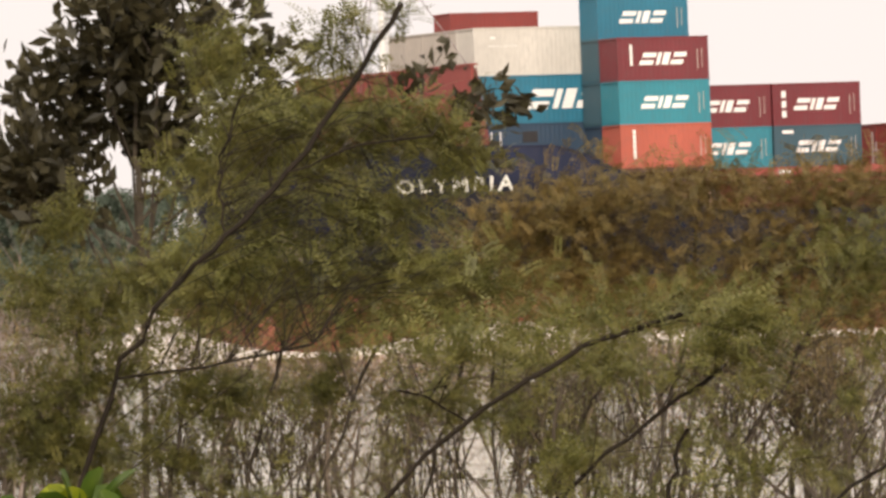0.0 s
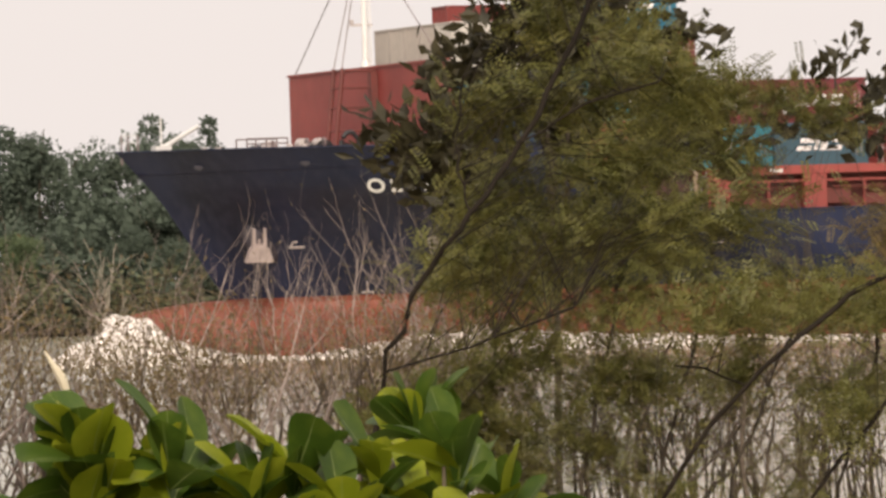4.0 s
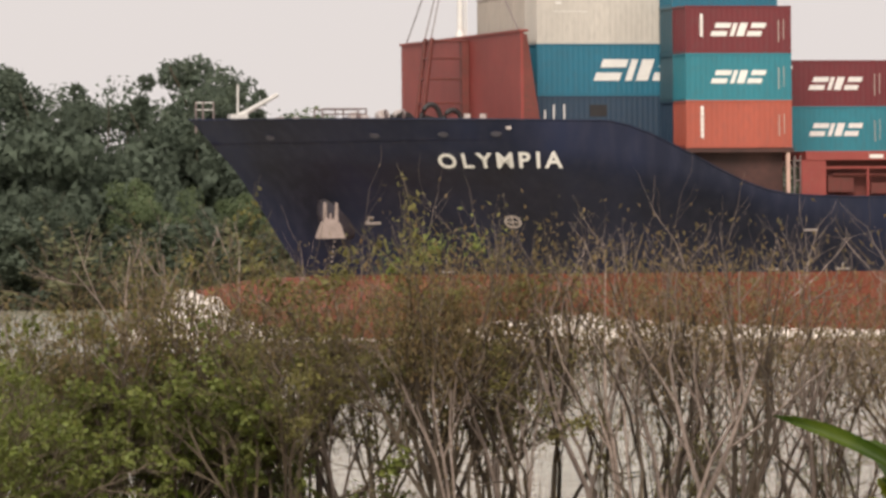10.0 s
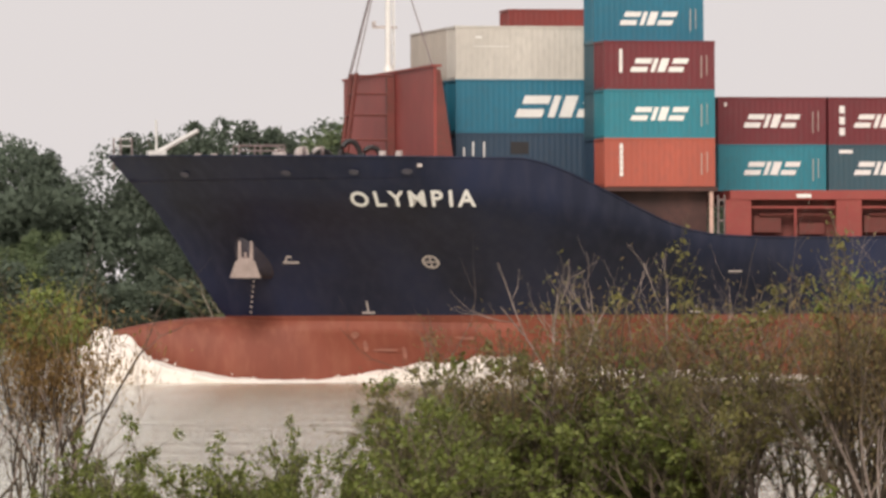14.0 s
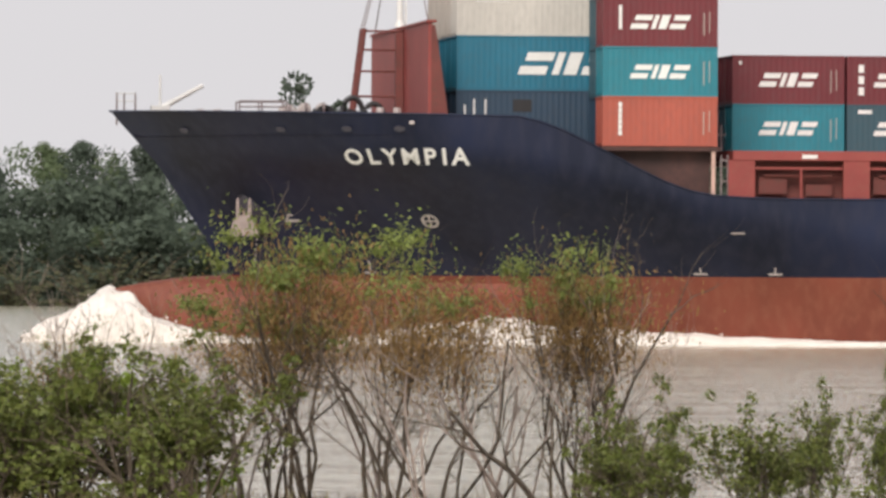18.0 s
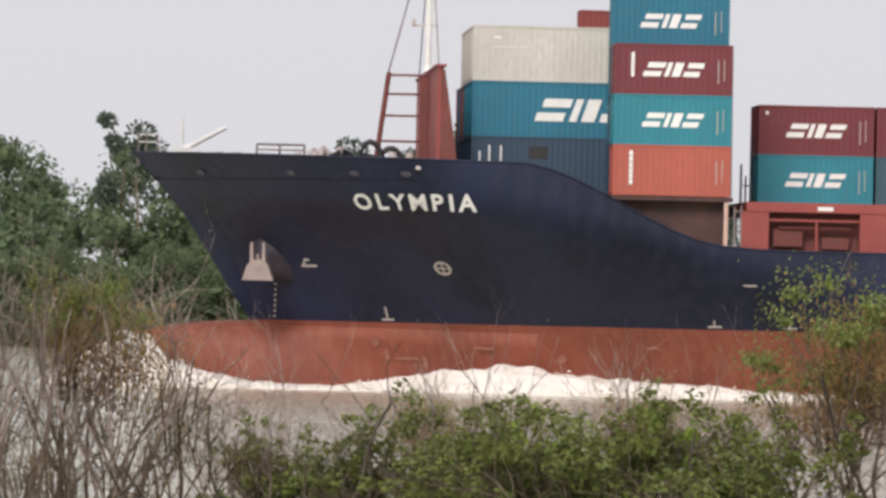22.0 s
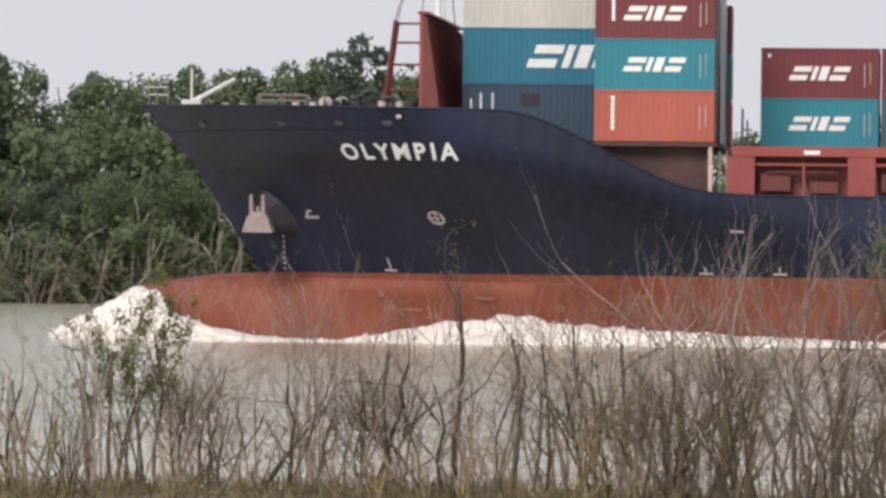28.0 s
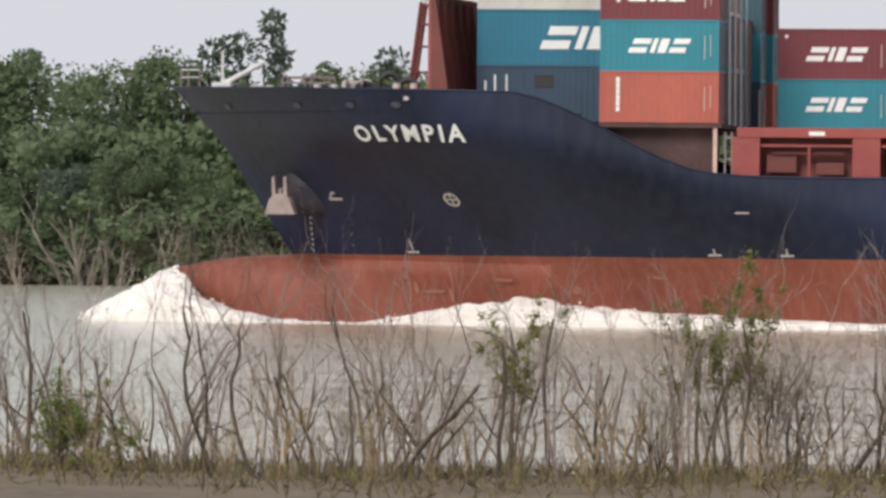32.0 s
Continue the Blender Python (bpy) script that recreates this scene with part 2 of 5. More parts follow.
# ---------------------------------------------------------------- mesh tools
class Shape:
    """Gathers boxes, tubes and sheets into one mesh."""

    def __init__(self):
        self.v, self.f = [], []

    def add(self, verts, faces):
        k = len(self.v)
        self.v.extend(tuple(p) for p in verts)
        self.f.extend(tuple(i + k for i in q) for q in faces)
        return self

    def box(self, x0, x1, y0, y1, z0, z1):
        p = [(x, y, z) for x in (x0, x1) for y in (y0, y1) for z in (z0, z1)]
        return self.add(p, [(0, 1, 3, 2), (4, 6, 7, 5), (0, 4, 5, 1), (2, 3, 7, 6), (0, 2, 6, 4), (1, 5, 7, 3)])

    def tube(self, a, b, r0, r1=None, sides=6, cap=True):
        a, b = Vector(a), Vector(b)
        r1 = r0 if r1 is None else r1
        d = (b - a)
        if d.length < 1e-6:
            return self
        d.normalize()
        u = d.cross(Vector((0, 0, 1)) if abs(d.z) < 0.9 else Vector((1, 0, 0))).normalized()
        w = d.cross(u)
        ring = [(math.cos(2 * math.pi * i / sides), math.sin(2 * math.pi * i / sides)) for i in range(sides)]
        p = [a + (u * c + w * s) * r0 for c, s in ring] + [b + (u * c + w * s) * r1 for c, s in ring]
        f = [(i, (i + 1) % sides, sides + (i + 1) % sides, sides + i) for i in range(sides)]
        if cap:
            f += [tuple(range(sides))[::-1], tuple(range(sides, 2 * sides))]
        return self.add(p, f)

    def pipe(self, points, radius, sides=6):
        """One bent tube through points."""
        rows = []
        for i, p in enumerate(points):
            d = (Vector(points[min(i + 1, len(points) - 1)]) - Vector(points[max(i - 1, 0)])).normalized()
            u = d.cross(Vector((0, 0, 1)) if abs(d.z) < 0.9 else Vector((1, 0, 0))).normalized()
            w = d.cross(u)
            rows.append([Vector(p) + (u * math.cos(2 * math.pi * k / sides) + w * math.sin(2 * math.pi * k / sides)) * radius for k in range(sides + 1)])
        return self.grid(rows)

    def prism(self, outline, y0, y1):
        """A flat outline in x and z, thick from y0 to y1."""
        k = len(outline)
        p = [(x, y0, z) for x, z in outline] + [(x, y1, z) for x, z in outline]
        return self.add(p, [tuple(range(k)), tuple(range(k, 2 * k))[::-1]] +
                        [(i, k + i, k + (i + 1) % k, (i + 1) % k) for i in range(k)])

    def grid(self, rows):
        """A sheet through rows of points, all rows the same length."""
        k = len(rows[0])
        return self.add([p for r in rows for p in r],
                        [(i * k + j, i * k + j + 1, (i + 1) * k + j + 1, (i + 1) * k + j) for i in range(len(rows) - 1) for j in range(k - 1)])

    def mesh(self, name, mat, smooth=False):
        me = bpy.data.meshes.new(name)
        me.from_pydata(self.v, [], self.f)
        me.update()
        me.materials.append(mat)
        if smooth:
            me.polygons.foreach_set("use_smooth", [True] * len(me.polygons))
        return me


def part(name, shape, mat, parent, label="", smooth=False, at=None):
    me = shape if isinstance(shape, bpy.types.Mesh) else shape.mesh(name, mat, smooth)
    ob = new(name, me)
    ob.parent = parent
    if at is not None:
        ob.matrix_basis = at
    if label:
        ob["label"] = label
    return ob


def thing(name, label, category, group="", kind="", at=None):
    ob = tagged(new(name), label, category, group, kind)
    if at is not None:
        ob.matrix_basis = at
    return ob


def structure(name, shape, mat, label, category, smooth=False):
    return tagged(new(name, shape.mesh(name, mat, smooth)), label, category, kind="structure")


def aboard(ob, m):
    MOVING.append((ob, m))
    ob.matrix_basis = ship_pose(0.0) @ m
    return ob


# ---------------------------------------------------------------- ground and river
def shore_y(x):
    return 127.0 - 0.45 * x + 2.5 * math.sin(x * 0.13) + 1.6 * math.sin(x * 0.37 + 1.0)


def far_shore_y(x):
    return 690.0 + 14 * math.sin(x * 0.011 + 0.5) + 5 * math.sin(x * 0.05)


def ground_z(x, y):
    s, f = shore_y(max(-60, min(130, x))), far_shore_y(x)
    if y < s:
        k = s - y
        z = 0.22 + 0.006 * k if k > 3 else 0.22 - 0.17 * (3 - k) / 3 * 1.3
        if y < 25:
            z = max(z, 2.5 - max(0.0, y - 8) * 0.09)
        return z + 0.10 * noise.noise((x * 0.35, y * 0.35, 0))
    if y < f:
        return max(-4.0, -0.35 * min(y - s, f - y))
    return min(1.2, 0.25 + (y - f) * 0.02)


xs = [-5000, -2500, -1200, -600, -300, -150] + [-100 + 4 * i for i in range(64)] + [200, 300, 450, 700, 1200, 2500, 5000]
ys = [-5000, -2000, -600, -150, -40, -10, 0, 8, 14, 20, 26, 40, 60] + [76 + 2.0 * i for i in range(40)] + [165, 200, 300, 500, 640, 655, 665, 675, 685, 695, 705, 720, 750, 900, 1400, 2500, 5000]
ground = structure("ground", Shape().grid([[(x, y, ground_z(x, y)) for x in xs] for y in ys]), EARTH,
                   "brown muddy river banks with bare earth", "ground", True)
river = structure("water", Shape().grid([[(x, y, 0.0) for x in (-5000, -600, -100, 0, 100, 300, 900, 5000)] for y in (60, 150, 300, 450, 600, 760)]), RIVER,
                  "wide muddy brown river with small ripples", "river")

# ---------------------------------------------------------------- the ship (x aft from the outer stack's after corner, y to starboard, z from the water)
MID, HALF, TOPZ, PAINT = 14.0, 14.05, 10.45, 3.62
STERN = 62.0


def ramp(x, table):
    for (a, p), (b, q) in zip(table, table[1:]):
        if x <= b:
            k = max(0.0, (x - a) / (b - a))
            return p + (q - p) * k
    return table[-1][1]


STEM = [(-2.0, -20.0), (0.0, -21.5), (2.5, -23.2), (3.9, -24.4), (5.2, -25.3), (7.0, -26.4), (9.4, -28.0), (12.4, -30.7)]
ENTRY = [(-2.0, 54.0), (0.0, 51.0), (3.8, 42.0), (6.5, 31.0), (9.8, 18.6), (12.4, 16.5)]
SHEER = [(-31.0, 12.35), (-20.0, 12.1), (-10.5, 11.95), (-9.2, 11.66), (-8.0, 11.2), (-7.0, 10.72), (-6.0, 10.22), (-5.0, 9.7), (-4.0, 9.18), (-3.0, 8.7), (-2.0, 8.28), (-1.0, 8.0), (0.2, 7.84), (3.0, 7.72), (70.0, 7.7)]


def half_breadth(x, z):
    u = (x - ramp(z, STEM)) / ramp(z, ENTRY)
    return 0.0 if u <= 0 else HALF if u >= 1 else HALF * (1 - (1 - u) ** 1.96)


def port(x, z):
    return MID - half_breadth(x, z)


def port_frame(x, z, proud=0.03):
    """A pose on the port side: its x runs aft, its y up, its z outboard."""
    e = 0.05
    p = Vector((x, port(x, z), z))
    ax = (Vector((x + e, port(x + e, z), z)) - p).normalized()
    up = (Vector((x, port(x, z + e), z + e)) - p).normalized()
    out = ax.cross(up).normalized()
    up = out.cross(ax)
    m = Matrix((ax, up, out)).transposed().to_4x4()
    return Matrix.Translation(p + out * proud) @ m


ship = aboard(thing("container_ship", "large dark blue container ship with red lower hull under way", "ship"), Matrix())
COLS = [((i / 70.0) ** 1.6) for i in range(71)]


def hull_rows(low, high, count, side):
    rows = []
    for j in range(count + 1):
        row = []
        for s in COLS:
            xt = -30.7 + (STERN + 30.7) * s
            top = high
            if high is None:
                for _ in range(6):
                    top = ramp(xt, SHEER)
                    x0 = ramp(top, STEM)
                    xt = x0 + (STERN - x0) * s
            z = low + (top - low) * j / count
            x0 = ramp(z, STEM)
            x = x0 + (STERN - x0) * s
            row.append((x, MID - side * half_breadth(x, z), z))
        rows.append(row if side > 0 else row[::-1])
    return rows


for side, name in ((1, "port_side"), (-1, "starboard_side")):
    part(name, Shape().grid(hull_rows(PAINT, None, 16, side)), NAVY, ship, "dark navy blue painted hull plating", True)
    part("lower_hull", Shape().grid(hull_rows(-2.0, PAINT, 8, side)), BOOT, ship, "rust red antifouling paint above the water", True)
part("transom", Shape().box(STERN - 0.05, STERN + 0.3, MID - HALF, MID + HALF, -2, 7.7), NAVY, ship)
fore = [[(x, MID - k * (half_breadth(x, 11.0) - 0.02), 10.95) for k in (-1, -0.5, 0, 0.5, 1)] for x in [-29.6 + 0.62 * i for i in range(36)]]
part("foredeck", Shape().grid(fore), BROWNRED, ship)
main = [[(x, MID - k * (half_breadth(x, 7.5) - 0.02), 7.5) for k in (-1, 0, 1)] for x in [-8.0 + 2.5 * i for i in range(29)]]
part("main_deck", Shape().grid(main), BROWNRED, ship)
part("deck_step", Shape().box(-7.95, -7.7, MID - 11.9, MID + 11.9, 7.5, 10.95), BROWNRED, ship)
# a rounded rail along the edge of the bulwark
for side in (1, -1):
    pts = []
    for s in COLS[:60]:
        xt = -30.7 + (STERN + 30.7) * s
        z = ramp(xt, SHEER)
        pts.append((xt, MID - side * half_breadth(xt, z), z))
    part("bulwark_rail", Shape().pipe(pts, 0.06), NAVY, ship)

# bulbous bow that rises out of the water
bulb = []
for i in range(31):
    u = (i / 30.0) ** 1.6
    x = -30.35 + 21.0 * u
    top = 2.85 + 0.72 * (1 - (1 - min(1, u * 3.55)) ** 2)
    bot = 2.75 - 9.5 * min(1, u * 1.2) ** 0.72
    w = 2.35 * (1 - (1 - min(1, u * 2.4)) ** 2.2) + 0.02
    c, r = (top + bot) / 2, (top - bot) / 2
    ring = []
    for k in range(17):
        a = 2 * math.pi * k / 16
        cs, sn = math.cos(a), math.sin(a)
        z = c + r * math.copysign(abs(sn) ** 0.8, sn)
        y = ((w * abs(cs) ** 0.75) ** 4 + half_breadth(x, z) ** 4) ** 0.25
        ring.append((x, MID + math.copysign(y, cs), z))
    bulb.append(ring)
part("bulbous_bow", Shape().grid(bulb), BOOT, ship, "rust red bulbous bow", True)


def letter(char, x, z, height):
    cu = bpy.data.curves.new("letter", "FONT")
    cu.body, cu.size, cu.offset, cu.extrude, cu.align_x = char, height * 1.42, 0.03, 0.015, "CENTER"
    tmp = bpy.data.objects.new("letter", cu)
    me = bpy.data.meshes.new_from_object(tmp)
    bpy.data.objects.remove(tmp)
    me.materials.clear()
    me.materials.append(WHITE)
    return part("letter", me, WHITE, ship, "white painted letter", at=port_frame(x, z) @ pose(0, -height / 2, 0))


for i, char in enumerate("OLYMPIA"):
    letter(char, -18.72 + 5.35 * (0, 0.175, 0.335, 0.52, 0.70, 0.835, 0.985)[i], 9.86, 0.94)


def flat(name, outlines, x, z, label, mat=PALEPAINT, thick=0.03):
    """A painted or welded plate shape on the port side."""
    s = Shape()
    for o in outlines:
        k = len(o)
        s.add([(a, b, 0) for a, b in o] + [(a, b, thick) for a, b in o],
              [tuple(range(k, 2 * k))] + [(i, (i + 1) % k, k + (i + 1) % k, k + i) for i in range(k)])
    return part(name, s, mat, ship, label, at=port_frame(x, z))


def bar(x0, y0, x1, y1):
    return [(x0, y0), (x1, y0), (x1, y1), (x0, y1)]


hoop = part("thruster_mark", Shape().grid([[(q * math.cos(2 * math.pi * i / 18), q * math.sin(2 * math.pi * i / 18), z) for i in range(19)] for q, z in ((0.36, 0.0), (0.36, 0.03), (0.49, 0.03), (0.49, 0.0))]),
            PALEPAINT, ship, "white circle with a cross on the hull", at=port_frame(-14.4, 6.52))
for turn_ in (0, 90):
    part("cross_bar", Shape().box(-0.36, 0.36, -0.05, 0.05, 0.0, 0.03), PALEPAINT, hoop, at=pose(0, 0, 0, 0, 0, turn_))
flat("bulb_mark", [bar(-0.5, -0.1, 0.45, 0.04), [(-0.5, -0.1), (-0.36, -0.1), (-0.12, 0.33), (-0.2, 0.4)], bar(-0.2, 0.3, 0.1, 0.42)], -21.2, 6.55, "white hooked hull mark")
for k in range(7):
    flat("draught_mark", [bar(-0.03, 0, 0.07, 0.12)], -22.9, 3.8 + 0.28 * k, "small white draught mark")
flat("load_mark", [bar(-0.35, 0, 0.35, 0.09)], 1.2, 5.9, "short white line on the hull")
for px_ in (-17.0, -0.4, 3.4):
    flat("tug_mark", [bar(-0.04, 0.08, 0.04, 1.1), bar(-0.36, 0, 0.36, 0.1)], px_, 3.75, "small white push mark at the paint line")
for k, (sx, sz, sw, sh) in enumerate(((-17.6, 2.55, 0.5, 0.5), (-17.0, 1.95, 0.3, 0.7), (-16.0, 1.75, 1.7, 0.22), (-15.0, 1.6, 0.35, 0.9), (-24.0, 2.2, 0.3, 1.0), (-12.0, 2.4, 1.2, 0.2), (-8.0, 1.9, 0.5, 0.6), (-3.5, 2.6, 1.0, 0.18))):
    q = random.Random(k + 5)
    blot = [(sw * 0.5 * math.cos(a) * q.uniform(0.6, 1.2), sh * 0.5 * math.sin(a) * q.uniform(0.6, 1.2)) for a in [math.pi * i / 7 for i in range(14)]]
    ob = flat("scuff", [blot], sx, sz, "pale scraped patch on the red paint", SCUFF, 0.012)
    if sx < -9.5:
        ob.matrix_basis = Matrix.Translation((0, -0.16, 0)) @ ob.matrix_basis
for px_ in (-27.0, -22.4, -19.2, -16.6):
    flat("mooring_port", [[(0.3 * math.cos(a), 0.16 * math.sin(a)) for a in [math.pi * k / 6 for k in range(12)]]], px_, 11.3, "oval mooring port in the bulwark", PORTRIM, 0.05)

# anchor on its bulging bolster
s, rows = Shape(), []
for k in range(9):
    u = k / 8.0
    c = Vector((-22.0 - 1.2 * u, 11.6 - 1.0 * u, 7.4 - 0.3 * u))
    q = 1.75 * math.sqrt(max(0.0, 1 - u * u * 0.93)) if k < 8 else 0.05
    rows.append([c + Vector((math.cos(a) * q, 0, math.sin(a) * q)) for a in [2 * math.pi * i / 20 for i in range(21)]])
part("anchor_bolster", s.grid(rows), WORN, ship, "round bulging dark blue anchor bolster", True)
an = Shape()
an.prism([(-0.82, -1.0), (0.82, -1.0), (0.55, -0.2), (0.25, 0.05), (-0.25, 0.05), (-0.55, -0.2)], -0.28, 0.28)
an.prism([(-0.42, -0.1), (-0.2, -0.1), (-0.26, 0.95), (-0.38, 0.95)], -0.2, 0.2)
an.prism([(0.2, -0.1), (0.42, -0.1), (0.38, 0.95), (0.26, 0.95)], -0.2, 0.2)
an.tube((0, 0, -0.2), (0, 0, 0.35), 0.1, 0.08, 8)
part("anchor", an, material("weathered_anchor_steel", (0.36, 0.29, 0.27), 0.7, 0.2, 0.5, second=(0.2, 0.12, 0.1), amount=0.6), ship, "weathered grey stocked anchor",
     at=Matrix.Translation((-23.95, 8.75, 6.7)) @ pose(0, 0, 0, 8, 0, -8))


# breakwater across the foredeck, with its props
bw = -15.0
part("breakwater", Shape().box(bw - 0.06, bw + 0.1, 1.3, 27.0, 10.95, 16.85), DECKRED, ship, "tall red steel breakwater wall")
# shade on the after side is put into the colour: browner stiffeners and sheet
for y in [1.25 + 2.57 * i for i in range(11)]:
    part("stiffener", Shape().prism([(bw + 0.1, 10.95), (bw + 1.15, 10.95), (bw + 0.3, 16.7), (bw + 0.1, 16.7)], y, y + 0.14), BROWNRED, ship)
part("breakwater_shade_sheet", Shape().box(bw + 0.1, bw + 0.13, 1.32, 26.98, 10.95, 16.83), BROWNRED, ship, "darker sheet for the shaded after face of the breakwater")
part("breakwater_cap", Shape().box(bw - 0.16, bw + 0.36, 1.2, 27.1, 16.85, 16.97), DECKRED, ship)
for y in (12.2, 13.6):
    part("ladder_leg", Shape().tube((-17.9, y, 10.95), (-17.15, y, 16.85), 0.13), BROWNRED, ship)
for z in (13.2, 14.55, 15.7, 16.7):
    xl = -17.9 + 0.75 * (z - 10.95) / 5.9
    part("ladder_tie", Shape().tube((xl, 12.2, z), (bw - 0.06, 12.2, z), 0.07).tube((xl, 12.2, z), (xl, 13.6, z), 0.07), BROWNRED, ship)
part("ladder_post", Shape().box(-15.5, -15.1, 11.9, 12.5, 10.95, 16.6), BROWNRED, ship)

# foremast: three slim white legs with rungs
mx_, my_ = -15.05, 13.9
part("mast", Shape().tube((mx_, my_, 16.97), (mx_, my_, 25.8), 0.17, 0.13, 10).tube((mx_, my_, 16.97), (mx_, my_, 17.3), 0.3, 0.22, 10), WHITE, ship, "slim white mast on the breakwater")
for k in (-1, 1):
    part("mast_ladder_rail", Shape().tube((mx_ + 0.32, my_ + 0.2 * k, 16.97), (mx_ + 0.3, my_ + 0.18 * k, 25.0), 0.035, 0.035, 5), WHITE, ship)
for z in [17.4 + 0.6 * i for i in range(13)]:
    part("mast_rung", Shape().tube((mx_ + 0.31, my_ - 0.2, z), (mx_ + 0.31, my_ + 0.2, z), 0.025, 0.025, 5).tube((mx_, my_, z), (mx_ + 0.31, my_, z), 0.025, 0.025, 5), WHITE, ship)
part("mast_crossarm", Shape().box(mx_ - 0.9, mx_ + 0.5, my_ - 0.06, my_ + 0.06, 19.35, 19.5).box(mx_ - 0.9, mx_ - 0.7, my_ - 0.1, my_ + 0.1, 19.5, 19.75), PALEPAINT, ship, "short crossarm with a lamp")
for ex, ey, ez in ((-17.2, 12.2, 16.8), (-17.2, 13.6, 16.8), (-15.0, 2.0, 16.97), (-15.0, 26.0, 16.97)):
    part("stay", Shape().tube((mx_, my_, 25.0), (ex, ey, ez), 0.035, 0.035, 5), STEEL, ship, "thin steel stay wire")

# bow fittings: jackstaff, rails, winches, platform
part("jackstaff", Shape().tube((-28.0, 13.6, 10.95), (-28.0, 13.6, 14.3), 0.09, 0.06, 8), OFFWHITE, ship, "white jackstaff")
part("jackstaff_brace", Shape().tube((-28.0, 13.6, 12.5), (-25.7, 13.6, 13.75), 0.16, 0.12, 8).box(-28.5, -27.5, 13.2, 14.0, 12.0, 12.65), OFFWHITE, ship, "slanting white brace")
for ax_, ay_, ar_, ah_ in ((-18.2, 8.6, 0.58, 1.0), (-17.15, 7.9, 0.52, 0.66)):
    arch = [(ax_ + ar_ * math.cos(a), ay_, 12.05 + ah_ * math.sin(a)) for a in [math.pi * k / 12 for k in range(13)]]
    part("rope_arch", Shape().pipe([(ax_ + ar_, ay_, 10.95)] + arch + [(ax_ - ar_, ay_, 10.95)], 0.15, 8), BLACK, ship, "dark rounded fairlead arch")
for lx_, ly_ in ((-20.6, 9.6), (-19.7, 9.2), (-21.0, 14.2)):
    m_ = part("windlass_motor", Shape().box(lx_ - 0.4, lx_ + 0.4, ly_, ly_ + 1.0, 10.95, 12.2).tube((lx_, ly_ + 0.1, 12.45), (lx_, ly_ + 0.9, 12.45), 0.34, 0.34, 12), PALEPAINT, ship, "pale grey windlass motor")
    part("brake_wheel", Shape().tube((lx_ - 0.05, ly_ - 0.3, 12.5), (lx_ + 0.05, ly_ - 0.3, 12.5), 0.3, 0.3, 12).tube((lx_, ly_ - 0.3, 11.5), (lx_, ly_ - 0.3, 12.5), 0.05), STEEL, m_)
part("hull_lamp", Shape().box(-16.14, -15.9, port(-16, 11.6) - 0.12, port(-16, 11.6) + 0.1, 11.5, 11.68), PALEPAINT, ship, "small white lamp box on the bulwark")
for x in (-30.3, -29.9, -29.3):
    part("bow_post", Shape().tube((x, MID, 11.6), (x, MID, 13.35), 0.06, 0.05, 6), STEEL, ship)
part("bow_rail", Shape().tube((-30.3, MID, 13.3), (-29.3, MID, 13.3), 0.04).tube((-30.3, MID, 12.9), (-29.3, MID, 12.9), 0.04), OFFWHITE, ship)
platform = part("lookout_platform", Shape().box(-24.15, -21.55, 9.75, 11.65, 12.2, 12.28), STEEL, ship, "small railed steel platform")
for x in (-24.1, -22.9, -21.6):
    for y in (9.8, 11.6):
        part("post", Shape().tube((x, y, 10.95), (x, y, 12.85), 0.05), STEEL, platform)
for y, z in ((9.8, 12.85), (11.6, 12.85), (9.8, 12.55)):
    part("rail", Shape().tube((-24.1, y, z), (-21.6, y, z), 0.05), STEEL, platform)
for wx, wy in ((-19.6, 9.0), (-19.9, 18.5)):
    drum = Shape().tube((wx, wy, 12.05), (wx, wy + 1.7, 12.05), 0.55, 0.55, 14)
    for k in (0.0, 0.8, 1.6):
        drum.tube((wx, wy + k, 12.05), (wx, wy + k + 0.1, 12.05), 0.62, 0.62, 18)
    w = part("windlass_drum", drum, BLACK, ship, "dark mooring winch drum")
    part("winch_bed", Shape().box(wx - 1.0, wx + 2.2, wy - 0.1, wy + 1.9, 10.95, 11.35).box(wx + 0.9, wx + 2.0, wy + 0.3, wy + 1.4, 11.35, 12.3), STEEL, w)
    part("winch_guard", Shape().prism([(wx + 0.8, 11.3), (wx + 2.3, 11.3), (wx + 1.9, 12.3), (wx + 1.1, 12.5)], wy - 0.12, wy), BLACK, w)
for bx, by in ((-26.0, 11.9), (-25.6, 16.2), (-22.0, 8.4), (-17.2, 4.6)):
    part("bollard", Shape().tube((bx, by, 10.95), (bx, by, 12.45), 0.22, 0.2, 10).tube((bx + 0.9, by, 10.95), (bx + 0.9, by, 12.45), 0.22, 0.2, 10).box(bx - 0.4, bx + 1.3, by - 0.3, by + 0.3, 10.95, 11.1), PALEPAINT, ship, "pair of pale mooring bollards")
part("deck_hatch", Shape().box(-25.8, -24.6, 13.0, 15.0, 10.95, 12.3), STEEL, ship, "grey deck locker")

